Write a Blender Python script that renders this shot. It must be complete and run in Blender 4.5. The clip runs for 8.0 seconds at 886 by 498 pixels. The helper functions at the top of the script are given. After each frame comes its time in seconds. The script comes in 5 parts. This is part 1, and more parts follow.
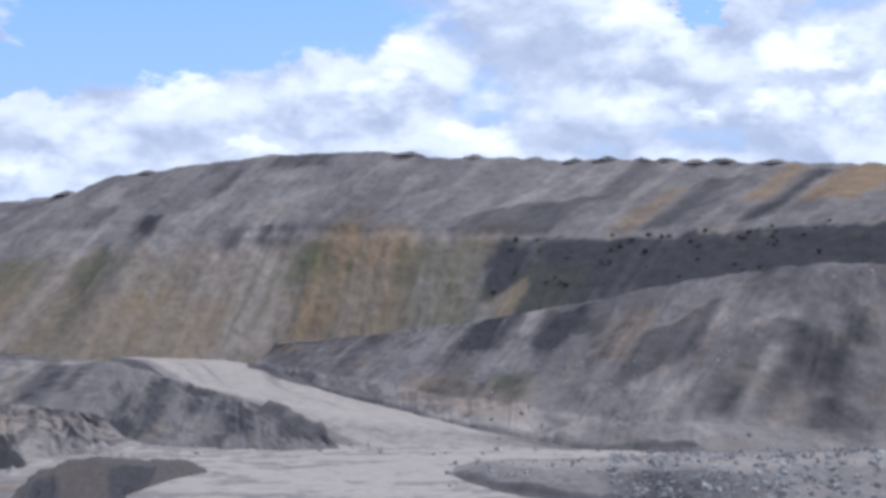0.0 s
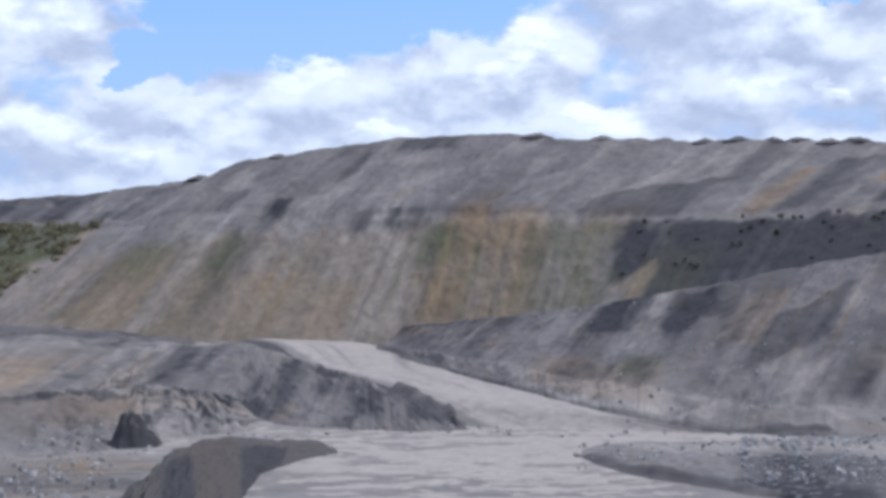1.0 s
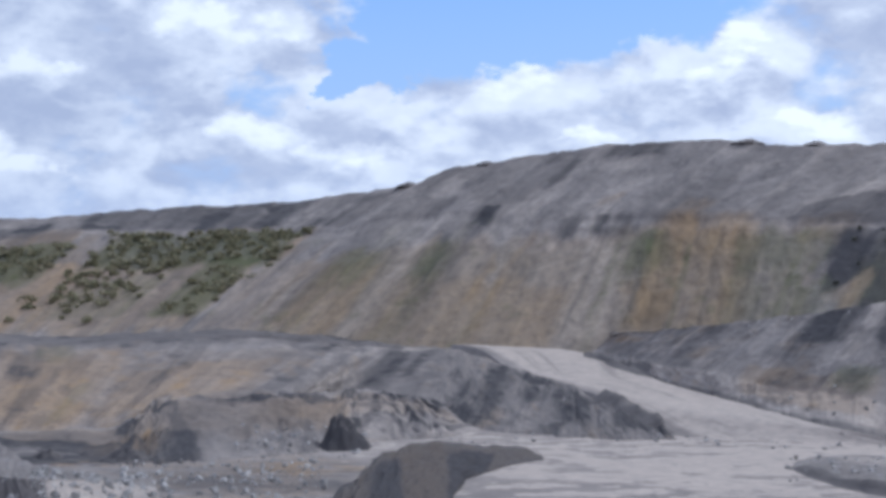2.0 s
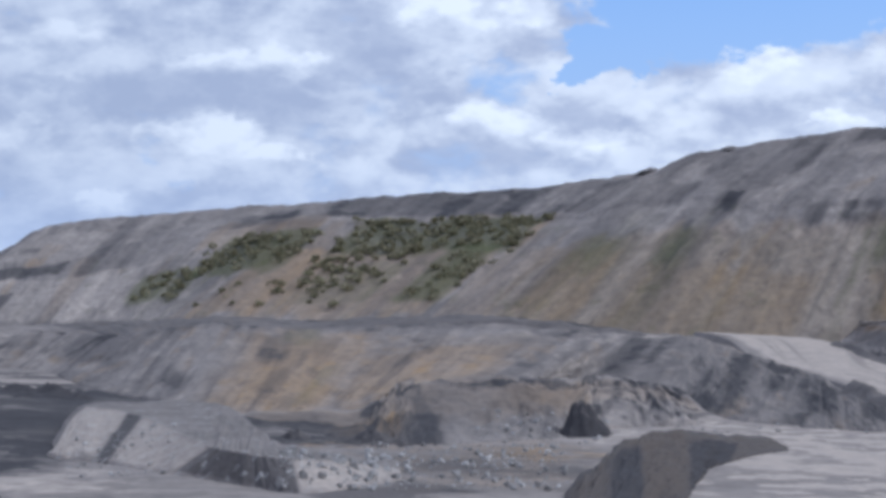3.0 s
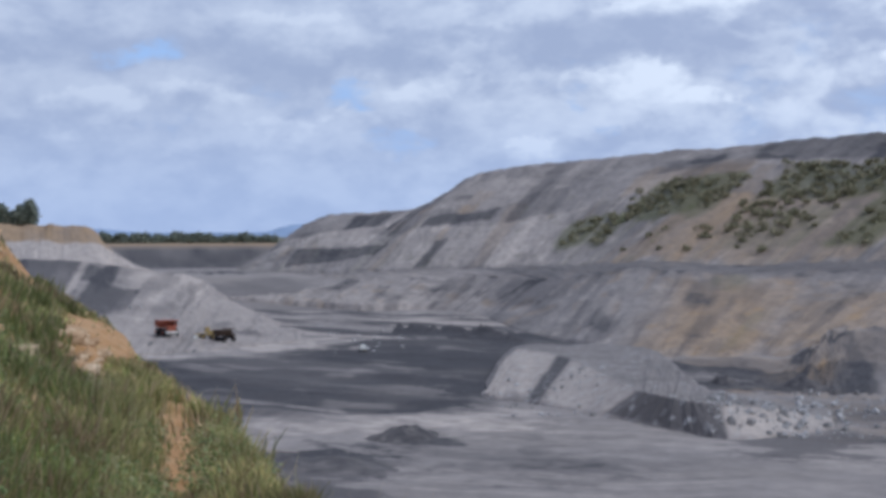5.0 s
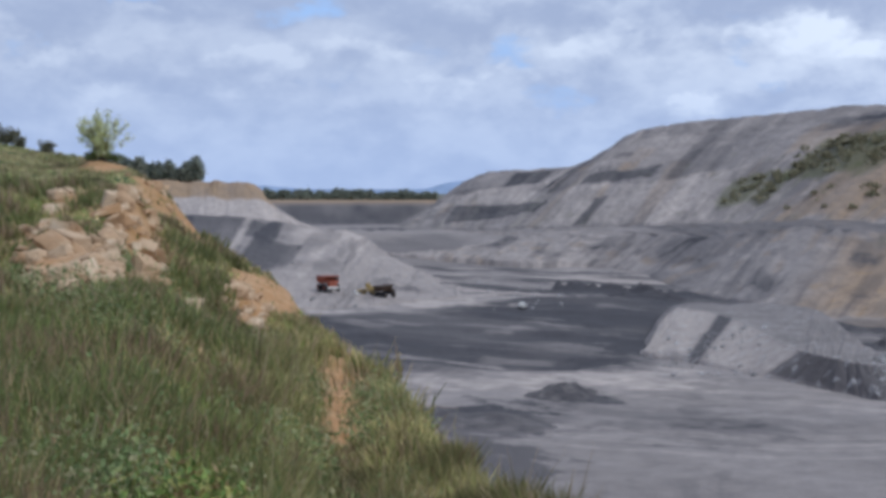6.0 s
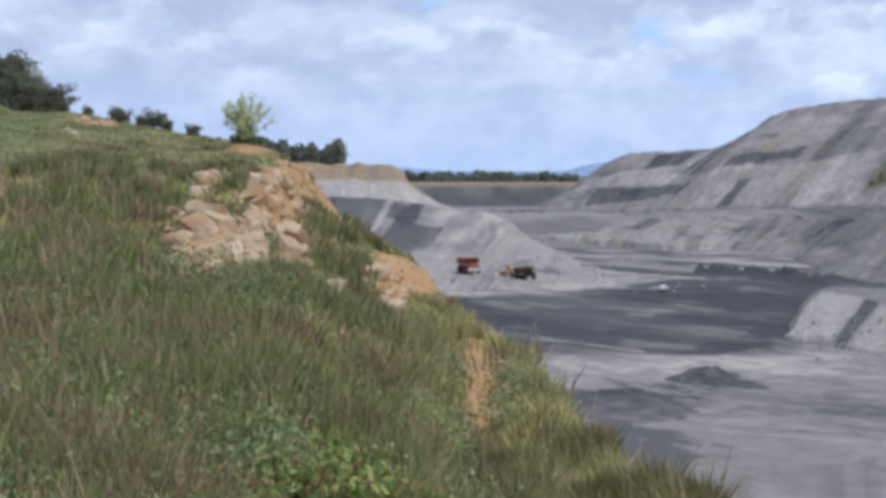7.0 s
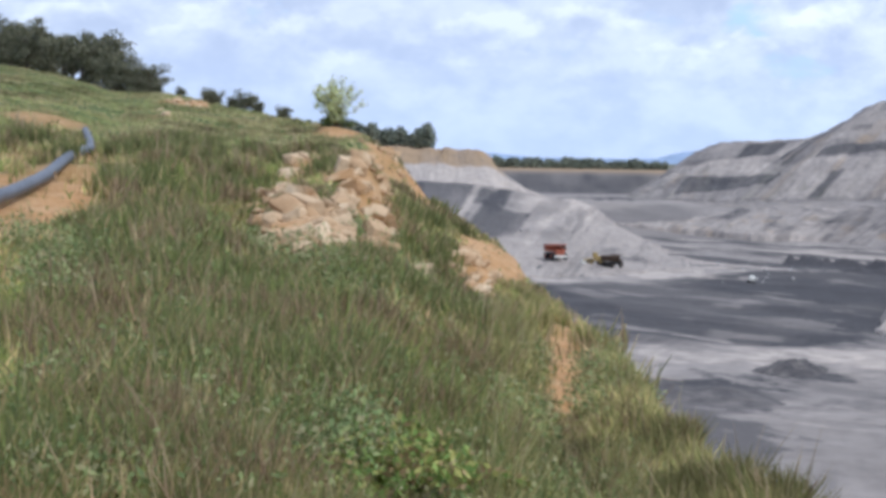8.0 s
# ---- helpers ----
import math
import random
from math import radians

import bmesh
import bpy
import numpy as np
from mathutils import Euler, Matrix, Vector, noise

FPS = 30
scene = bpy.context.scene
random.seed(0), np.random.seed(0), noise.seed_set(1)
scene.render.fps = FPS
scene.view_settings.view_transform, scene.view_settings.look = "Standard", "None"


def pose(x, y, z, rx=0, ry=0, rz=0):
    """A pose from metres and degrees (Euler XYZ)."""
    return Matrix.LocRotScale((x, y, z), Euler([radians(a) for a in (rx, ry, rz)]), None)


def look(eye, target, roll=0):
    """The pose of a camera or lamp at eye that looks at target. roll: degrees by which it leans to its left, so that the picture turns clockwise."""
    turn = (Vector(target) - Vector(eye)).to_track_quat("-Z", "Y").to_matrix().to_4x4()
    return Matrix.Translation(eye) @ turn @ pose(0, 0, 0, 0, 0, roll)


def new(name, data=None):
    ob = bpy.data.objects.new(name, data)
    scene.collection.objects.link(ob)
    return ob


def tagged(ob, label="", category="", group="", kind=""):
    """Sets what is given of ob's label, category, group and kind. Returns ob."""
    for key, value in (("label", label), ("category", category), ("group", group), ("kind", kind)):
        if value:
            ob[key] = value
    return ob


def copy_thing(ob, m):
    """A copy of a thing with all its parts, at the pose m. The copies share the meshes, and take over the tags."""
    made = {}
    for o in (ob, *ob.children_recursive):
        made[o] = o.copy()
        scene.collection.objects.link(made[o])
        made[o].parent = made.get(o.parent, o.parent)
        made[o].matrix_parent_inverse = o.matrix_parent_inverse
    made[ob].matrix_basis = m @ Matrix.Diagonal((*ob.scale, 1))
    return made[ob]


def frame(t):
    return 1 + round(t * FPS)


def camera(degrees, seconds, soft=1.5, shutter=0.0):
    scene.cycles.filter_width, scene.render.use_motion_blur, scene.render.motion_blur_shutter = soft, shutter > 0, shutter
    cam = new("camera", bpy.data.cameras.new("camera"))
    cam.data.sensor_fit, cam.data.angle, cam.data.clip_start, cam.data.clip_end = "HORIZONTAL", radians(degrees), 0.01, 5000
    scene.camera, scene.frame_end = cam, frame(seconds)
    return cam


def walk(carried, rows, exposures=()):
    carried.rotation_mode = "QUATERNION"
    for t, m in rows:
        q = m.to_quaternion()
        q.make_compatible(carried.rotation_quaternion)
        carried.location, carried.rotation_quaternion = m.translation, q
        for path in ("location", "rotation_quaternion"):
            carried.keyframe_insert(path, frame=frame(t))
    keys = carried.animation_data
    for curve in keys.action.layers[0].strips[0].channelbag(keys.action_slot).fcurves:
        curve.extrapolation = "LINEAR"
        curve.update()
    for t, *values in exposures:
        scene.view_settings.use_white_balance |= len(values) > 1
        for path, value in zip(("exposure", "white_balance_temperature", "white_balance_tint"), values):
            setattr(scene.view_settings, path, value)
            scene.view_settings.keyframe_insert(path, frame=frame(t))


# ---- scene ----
FOV = 31.57
EYE = (0.0, 0.0, 36.0)          # on the pit's rim, 36 m over its floor

# time, heading, tilt, lean of the panning camera
PAN = (
    (0, 0.00, 2.21, 0.77),
    (0.5, 2.46, 2.01, 0.66),
    (1, 4.68, 1.62, 0.80),
    (1.2, 5.96, 1.54, 0.81),
    (2.3, 14.59, 1.95, 0.18),
    (2.5, 16.15, 1.70, 0.18),
    (3, 21.02, 1.46, -0.04),
    (3.5, 24.66, 1.22, -0.51),
    (4, 27.72, 1.18, -0.68),
    (4.5, 31.46, 0.85, -0.42),
    (5, 36.53, -0.55, 0.11),
    (5.2, 38.08, -1.04, 0.08),
    (6.3, 43.80, -2.27, -0.07),
    (6.5, 44.86, -2.35, -0.07),
    (7, 47.48, -2.77, 0.02),
    (7.5, 49.76, -3.25, -0.40),
    (8, 50.71, -3.33, -0.92),
)
cam = camera(FOV, 8.0, soft=4.0)
walk(cam, [(t, pose(*EYE, 90 + tilt, lean, head)) for t, head, tilt, lean in PAN],
     exposures=((0.0, -0.25, 5650, 9.0), (2.5, -0.42, 5550, 9.0), (4.5, -0.52, 5550, 9.0), (5.2, -0.52, 5600, 9.0),
                (6.5, -0.33, 5640, 8.0), (7.5, -0.03, 5760, 7.0), (8.0, 0.06, 5780, 7.0)))

# ---- sky, sun ----
SUN_FROM, SUN_UP = -80.0, 50.0      # bearing and height of the sun


def link(nt, a, b):
    nt.links.new(a, b)


def node(nt, kind, **inputs):
    n = nt.nodes.new(kind)
    for k, v in inputs.items():
        key = int(k[1:]) if k[0] == "i" and k[1:].isdigit() else k
        if isinstance(v, bpy.types.NodeSocket):
            nt.links.new(v, n.inputs[key])
        else:
            n.inputs[key].default_value = v
    return n


def mth(nt, op, a, b=0.0, c=0.0, clamp=False):
    n = nt.nodes.new("ShaderNodeMath")
    n.operation, n.use_clamp = op, clamp
    for i, v in enumerate((a, b, c)):
        if isinstance(v, bpy.types.NodeSocket):
            nt.links.new(v, n.inputs[i])
        else:
            n.inputs[i].default_value = v
    return n.outputs[0]


def mixc(nt, fac, a, b, blend="MIX"):
    n = nt.nodes.new("ShaderNodeMix")
    n.data_type, n.blend_type = "RGBA", blend
    for i, v in ((0, fac), (6, a), (7, b)):
        if isinstance(v, bpy.types.NodeSocket):
            nt.links.new(v, n.inputs[i])
        else:
            n.inputs[i].default_value = (*v, 1.0) if isinstance(v, tuple) and len(v) == 3 else v
    return n.outputs[2]


def ramp(nt, v, lo, hi, a=0.0, b=1.0, smooth=True):
    n = nt.nodes.new("ShaderNodeMapRange")
    n.interpolation_type = "SMOOTHSTEP" if smooth else "LINEAR"
    nt.links.new(v, n.inputs[0])
    for i, x in enumerate((lo, hi, a, b)):
        n.inputs[i + 1].default_value = x
    return n.outputs[0]


def noise_at(nt, vec, scale, detail=4.0, rough=0.55, distortion=0.0):
    n = node(nt, "ShaderNodeTexNoise", Vector=vec, Scale=scale, Detail=detail, Roughness=rough, Distortion=distortion)
    return n.outputs[0]


def heading(bearing, up):
    b, e = radians(bearing), radians(up)
    return Vector((-math.sin(b) * math.cos(e), math.cos(b) * math.cos(e), math.sin(e)))


# clouds: bearing, height, half width and half height in degrees
PUFFS = (
    (9.8, 8.0, 1.9, 0.8), (1.3, 9.2, 0.8, 0.6), (6.8, 5.9, 0.8, 0.6), (15.2, 5.3, 1.2, 0.8), (2.0, 8.0, 1.7, 0.8),
    (-1.5, 6.4, 1.4, 0.6), (-7.3, 9.9, 2.2, 1.3), (-7.7, 7.4, 1.9, 0.8), (-9.9, 6.8, 0.6, 0.7), (-12.9, 8.9, 1.4, 0.9),
    (-12.3, 6.9, 1.2, 0.7), (-15.2, 6.9, 1.2, 0.8), (18.9, 6.1, 2.1, 0.8), (28.1, 8.1, 2.3, 0.7), (16.4, 5.0, 1.5, 0.8),
    (20.8, 9.9, 2.4, 0.9), (27.1, 5.0, 1.2, 0.6), (30.8, 5.5, 1.2, 0.5),
)
FAR_PUFFS = (
    (41.5, 7.6, 1.9, 0.5), (35.1, 8.8, 2.3, 0.7), (29.1, 5.5, 2.3, 0.7), (39.7, 4.2, 1.0, 0.7), (42.4, 3.8, 1.2, 0.6),
    (49.2, 4.3, 1.5, 0.7), (52.7, 6.2, 0.8, 0.4), (36.1, 5.3, 2.1, 0.6), (59.5, 4.9, 1.9, 0.6), (56.1, 4.6, 1.2, 0.5),
    (54.5, 3.4, 1.7, 0.4), (33.3, 3.2, 0.9, 0.4), (46.0, 5.0, 2.0, 0.5), (65.0, 4.8, 2.0, 0.6), (62.0, 6.5, 2.2, 0.6),
)
SHADES = (
    (-3.4, 9.4, 2.3, 1.3), (1.9, 7.0, 1.2, 0.5), (28.1, 6.7, 3.7, 0.6), (24.6, 8.6, 1.4, 1.1), (23.4, 9.0, 2.1, 1.0),
    (41.2, 6.2, 5.2, 0.5), (50.3, 3.1, 1.9, 0.6), (44.9, 2.7, 2.5, 0.4), (-13.6, 8.0, 1.6, 0.4), (35.0, 7.2, 3.0, 0.5),
    (57.0, 6.6, 3.0, 0.6),
)
CLEARINGS = (
    (8.8, 10.6, 8.0, 1.9), (11.0, 10.0, 5.4, 1.9), (15.5, 8.6, 1.6, 1.4), (-9.6, 10.9, 0.5, 0.7),
)
# thin places in the cloud
THIN = (
    (39.7, 5.0, 1.2, 0.8), (53.1, 7.2, 1.4, 0.9), (31.0, 3.9, 1.2, 0.7), (57.8, 4.9, 1.2, 0.8), (38.0, 3.6, 1.4, 0.6), (19.6, 7.7, 2.2, 1.0), (19.4, 7.6, 1.2, 0.6), (47.0, 6.3, 1.5, 0.4),
)


def build_world():
    w = bpy.data.worlds.new("sky")
    scene.world = w
    w.use_nodes = True
    nt = w.node_tree
    nt.nodes.clear()
    sky = nt.nodes.new("ShaderNodeTexSky")
    sky.sky_type, sky.sun_disc = "NISHITA", False
    sky.sun_elevation, sky.sun_rotation = radians(SUN_UP), radians(-SUN_FROM)
    way = nt.nodes.new("ShaderNodeTexCoord").outputs["Generated"]
    z = nt.nodes.new("ShaderNodeSeparateXYZ")
    nt.links.new(way, z.inputs[0])
    bearing = mth(nt, "MULTIPLY", mth(nt, "ARCTAN2", mth(nt, "MULTIPLY", z.outputs[0], -1.0), z.outputs[1]), 57.2958)
    height = mth(nt, "MULTIPLY", mth(nt, "ARCSINE", z.outputs[2]), 57.2958)
    stretch = node(nt, "ShaderNodeVectorMath", i0=way, i1=(1.0, 1.0, 1.8))
    stretch.operation = "MULTIPLY"
    p = stretch.outputs[0]
    lift = node(nt, "ShaderNodeVectorMath", i0=p, i1=(0.008, -0.004, 0.030))

    def cover(v):
        big = noise_at(nt, v, 6.5, 2.0, 0.5)
        puff = noise_at(nt, v, 17.0, 9.0, 0.55, 0.15)
        return mth(nt, "ADD", mth(nt, "MULTIPLY", big, 0.40), mth(nt, "MULTIPLY", puff, 0.70))

    here, above = cover(p), cover(lift.outputs[0])
    # ragged rims: the bearings and heights wander by a fraction of a degree
    rag = node(nt, "ShaderNodeTexNoise", Vector=p, Scale=26.0, Detail=8.0, Roughness=0.6)
    rags = nt.nodes.new("ShaderNodeSeparateColor")
    nt.links.new(rag.outputs["Color"], rags.inputs[0])
    wander = node(nt, "ShaderNodeCombineXYZ",
                  X=mth(nt, "ADD", bearing, ramp(nt, rags.outputs[0], 0.2, 0.8, -1.9, 1.9, False)),
                  Y=mth(nt, "ADD", height, ramp(nt, rags.outputs[1], 0.2, 0.8, -0.95, 0.95, False))).outputs[0]

    def spots(rows, inner, outer, heaped):
        """The union of round spots; heaped ones are crisp above and fade below."""
        total = None
        for b, e, wide, tall in rows:
            q = node(nt, "ShaderNodeVectorMath", i0=wander, i1=(1 / wide, 1 / tall, 0.0), i2=(-b / wide, -e / tall, 0.0))
            q.operation = "MULTIPLY_ADD"
            d = node(nt, "ShaderNodeVectorMath", i0=q.outputs[0])
            d.operation = "LENGTH"
            m = ramp(nt, d.outputs["Value"], inner, outer, 1.0, 0.0)
            if heaped:
                y = nt.nodes.new("ShaderNodeSeparateXYZ")
                nt.links.new(q.outputs[0], y.inputs[0])
                m = mth(nt, "MULTIPLY", m, ramp(nt, y.outputs[1], -1.0, 0.4))
            total = m if total is None else mth(nt, "MAXIMUM", total, m)
        return total

    puffs = mth(nt, "MAXIMUM", spots(PUFFS, 0.55, 1.25, True), mth(nt, "MULTIPLY", spots(FAR_PUFFS, 0.5, 1.2, True), 0.9))
    shades = spots(SHADES, 0.0, 1.7, False)
    clear = mth(nt, "MAXIMUM", spots(CLEARINGS, 0.5, 1.2, False), mth(nt, "MULTIPLY", spots(THIN, 0.1, 1.5, False), 0.42))
    dens = mth(nt, "ADD", mth(nt, "SUBTRACT", here, mth(nt, "MULTIPLY", clear, 0.42)), mth(nt, "MULTIPLY", mth(nt, "ADD", puffs, shades), 0.10))
    left = ramp(nt, bearing, 16.0, 26.0)
    amount = ramp(nt, mth(nt, "ADD", dens, mth(nt, "MULTIPLY", left, 0.05)), 0.30, 0.52)
    lit = ramp(nt, mth(nt, "SUBTRACT", here, above), -0.13, 0.13, 0.05, 0.70)
    body = mth(nt, "MULTIPLY", lit, mth(nt, "SUBTRACT", 1.0, mth(nt, "MULTIPLY", shades, 0.75)))
    body = mth(nt, "ADD", body, mth(nt, "MULTIPLY", puffs, mth(nt, "ADD", mth(nt, "MULTIPLY", lit, 0.3), 0.30)))
    body = mth(nt, "ADD", body, ramp(nt, noise_at(nt, p, 40.0, 6.0, 0.6), 0.3, 0.7, -0.10, 0.10), clamp=True)
    sunward = node(nt, "ShaderNodeVectorMath", i0=way, i1=tuple(heading(-15, 10)))
    sunward.operation = "DOT_PRODUCT"
    white = mixc(nt, ramp(nt, sunward.outputs["Value"], 0.45, 0.97), (0.88, 0.92, 1.03), (1.30, 1.32, 1.36))
    grey = mixc(nt, ramp(nt, sunward.outputs["Value"], 0.6, 0.97), (0.56, 0.62, 0.79), (0.62, 0.67, 0.84))
    shade = mixc(nt, body, grey, white)
    low = ramp(nt, z.outputs[2], 0.0, 0.10, 0.6, 0.0)
    shade = mixc(nt, low, shade, (0.62, 0.74, 1.02))
    air = mixc(nt, 1.0, sky.outputs[0], (0.145, 0.175, 0.225), "MULTIPLY")
    air = mixc(nt, ramp(nt, z.outputs[2], 0.0, 0.3), (0.57, 0.72, 1.04), air)
    col = mixc(nt, amount, air, shade)
    back = node(nt, "ShaderNodeBackground", Color=col, Strength=1.0)
    link(nt, back.outputs[0], nt.nodes.new("ShaderNodeOutputWorld").inputs[0])


build_world()
sun = new("sun", bpy.data.lights.new("sun", "SUN"))
sun.data.energy, sun.data.angle, sun.data.color = 2.3, radians(1.0), (1.0, 0.95, 0.88)
sun.matrix_world = look(heading(SUN_FROM, SUN_UP) * 100, (0, 0, 0))
scene.view_settings.exposure = 0.0

# ---- materials ----
def material(name):
    m = bpy.data.materials.new(name)
    m.use_nodes = True
    nt = m.node_tree
    b = nt.nodes["Principled BSDF"]
    b.inputs["Roughness"].default_value = 0.9
    b.inputs["Specular IOR Level"].default_value = 0.2
    return m, nt, b


def world_place(nt):
    return nt.nodes.new("ShaderNodeNewGeometry").outputs["Position"]


def bump(nt, b, height, strength, distance):
    n = node(nt, "ShaderNodeBump", Height=height, Strength=strength, Distance=distance)
    link(nt, n.outputs[0], b.inputs["Normal"])


GREY, COAL, OCHRE, SCRUB, PALE = (0.262, 0.231, 0.214), (0.066, 0.062, 0.066), (0.335, 0.232, 0.14), (0.12, 0.122, 0.065), (0.48, 0.412, 0.362)


def spoil_material(name, grain=0.25, rubble=0.0):
    """Tipped overburden: grey shale with coal, clay, scrub and pale dust by the 'soil' attribute."""
    m, nt, b = material(name)
    at = nt.nodes.new("ShaderNodeAttribute")
    at.attribute_name = "soil"
    sep = nt.nodes.new("ShaderNodeSeparateColor")
    link(nt, at.outputs["Color"], sep.inputs[0])
    p = world_place(nt)
    n1 = noise_at(nt, p, 0.035, 6.0, 0.6)
    n2 = noise_at(nt, p, grain, 8.0, 0.7)
    n3 = noise_at(nt, p, 1.3, 4.0, 0.7)
    col = mixc(nt, ramp(nt, n1, 0.3, 0.7), tuple(c * 0.84 for c in GREY), tuple(c * 1.14 for c in GREY))
    wob = mth(nt, "ADD", mth(nt, "MULTIPLY", mth(nt, "SUBTRACT", n2, 0.5), 0.9), mth(nt, "MULTIPLY", mth(nt, "SUBTRACT", n3, 0.5), 0.4))

    def mask(s):
        return mth(nt, "MULTIPLY", mth(nt, "ADD", s, mth(nt, "MULTIPLY", wob, mth(nt, "MULTIPLY", s, mth(nt, "SUBTRACT", 1.6, s)))), 1.0, clamp=True)

    col = mixc(nt, mask(at.outputs["Alpha"]), col, PALE)
    col = mixc(nt, mask(sep.outputs[1]), col, OCHRE)
    col = mixc(nt, mask(sep.outputs[0]), col, COAL)
    col = mixc(nt, mask(sep.outputs[2]), col, SCRUB)
    col = mixc(nt, 1.0, col, mixc(nt, ramp(nt, n2, 0.25, 0.75), (0.84, 0.84, 0.85), (1.15, 1.145, 1.13)), "MULTIPLY")
    if rubble:
        vor = node(nt, "ShaderNodeTexVoronoi", Vector=p, Scale=rubble)
        speck = ramp(nt, vor.outputs["Color"], 0.72, 0.95)
        col = mixc(nt, mth(nt, "MULTIPLY", speck, 0.55), col, (0.5, 0.48, 0.46))
    link(nt, col, b.inputs["Base Color"])
    bump(nt, b, mth(nt, "ADD", n2, mth(nt, "MULTIPLY", n3, 0.3)), 0.6, 1.0)
    return m


SPOIL = spoil_material("spoil")
RUBBLE = spoil_material("rubble_spoil", 0.5, 0.8)


def turf_material():
    """Hill soil: orange earth where bare, thatch and short grass elsewhere."""
    m, nt, b = material("turf")
    at = nt.nodes.new("ShaderNodeAttribute")
    at.attribute_name = "soil"
    sep = nt.nodes.new("ShaderNodeSeparateColor")
    link(nt, at.outputs["Color"], sep.inputs[0])
    p = world_place(nt)
    n1, n2, n3 = noise_at(nt, p, 0.16, 6.0, 0.6), noise_at(nt, p, 1.7, 7.0, 0.65), noise_at(nt, p, 9.0, 4.0, 0.7)
    grass = mixc(nt, ramp(nt, n2, 0.35, 0.65), (0.085, 0.105, 0.03), (0.20, 0.17, 0.085))
    grass = mixc(nt, ramp(nt, n1, 0.4, 0.65), grass, (0.075, 0.12, 0.03))
    earth = mixc(nt, ramp(nt, n2, 0.3, 0.7), (0.44, 0.225, 0.085), (0.52, 0.325, 0.17))
    col = mixc(nt, mth(nt, "ADD", sep.outputs[0], mth(nt, "MULTIPLY", mth(nt, "SUBTRACT", n2, 0.5), sep.outputs[0]), clamp=True), grass, earth)
    col = mixc(nt, 1.0, col, mixc(nt, n3, (0.65, 0.65, 0.65), (1.3, 1.3, 1.3)), "MULTIPLY")
    link(nt, col, b.inputs["Base Color"])
    bump(nt, b, mth(nt, "ADD", n2, mth(nt, "MULTIPLY", n3, 0.3)), 0.9, 0.15)
    return m


def tint_material(name, rough=0.7, through_light=0.0):
    """Base colour from the 'tint' attribute."""
    m, nt, b = material(name)
    at = nt.nodes.new("ShaderNodeAttribute")
    at.attribute_name = "tint"
    n = noise_at(nt, world_place(nt), 6.0, 3.0, 0.6)
    link(nt, mixc(nt, 1.0, at.outputs["Color"], mixc(nt, n, (0.8, 0.8, 0.8), (1.2, 1.2, 1.2)), "MULTIPLY"), b.inputs["Base Color"])
    b.inputs["Roughness"].default_value = rough
    if through_light:
        t = node(nt, "ShaderNodeBsdfTranslucent", Color=b.inputs["Base Color"].links[0].from_socket)
        mix = node(nt, "ShaderNodeMixShader", Fac=through_light, i1=b.outputs[0], i2=t.outputs[0])
        link(nt, mix.outputs[0], nt.nodes["Material Output"].inputs[0])
    return m


def plain(name, col, rough=0.6, metal=0.0, spread=0.25, scale=3.0):
    m, nt, b = material(name)
    n = noise_at(nt, world_place(nt), scale, 6.0, 0.65)
    a, c = tuple(x * (1 - spread) for x in col), tuple(x * (1 + spread) for x in col)
    link(nt, mixc(nt, ramp(nt, n, 0.3, 0.7), a, c), b.inputs["Base Color"])
    b.inputs["Roughness"].default_value, b.inputs["Metallic"].default_value = rough, metal
    bump(nt, b, n, 0.4, 0.05)
    return m


def stone_material():
    m, nt, b = material("sandstone")
    p = world_place(nt)
    n1, n2 = noise_at(nt, p, 1.8, 6.0, 0.6), noise_at(nt, p, 14.0, 6.0, 0.7)
    rnd = nt.nodes.new("ShaderNodeObjectInfo").outputs["Random"]
    col = mixc(nt, rnd, (0.42, 0.25, 0.125), (0.62, 0.46, 0.30))
    col = mixc(nt, ramp(nt, n1, 0.52, 0.74), col, (0.74, 0.60, 0.42))
    col = mixc(nt, ramp(nt, n2, 0.56, 0.76), col, (0.19, 0.12, 0.08))
    link(nt, col, b.inputs["Base Color"])
    bump(nt, b, n2, 0.7, 0.05)
    return m


TURF = turf_material()
BLADE = tint_material("grass_blade", 0.65, 0.4)
LEAF = tint_material("leaf", 0.6, 0.3)
GRIT = tint_material("stone_grit", 0.9)
STONE = stone_material()
# far hills: distance haze painted into the base colour as blue-grey
HAZE_HILL = plain("haze_blue_woodland", (0.28, 0.36, 0.50), 1.0, 0.0, 0.2, 0.004)
BARK = plain("bark", (0.11, 0.09, 0.075), 0.9)
PIPE = plain("grey_polythene", (0.10, 0.11, 0.135), 0.42, 0.0, 0.2)
RED = plain("red_paint", (0.33, 0.10, 0.06), 0.5)
BROWN = plain("muddy_paint", (0.075, 0.05, 0.035), 0.7)
YELLOW = plain("dusty_yellow_paint", (0.33, 0.235, 0.09), 0.55)
WHITE = plain("white_paint", (0.7, 0.68, 0.62), 0.5)
BLACK = plain("tyre_rubber", (0.025, 0.025, 0.027), 0.85)
GLASS = plain("dark_cab_glass", (0.02, 0.025, 0.03), 0.15)

# ---- building helpers ----
def lattice(ix, iy, seed):
    h = (ix * 374761393 + iy * 668265263 + seed * 974634777) & 0xFFFFFFFF
    h = ((h ^ (h >> 13)) * 1274126177) & 0xFFFFFFFF
    return ((h ^ (h >> 16)) & 0xFFFF) / 65535.0


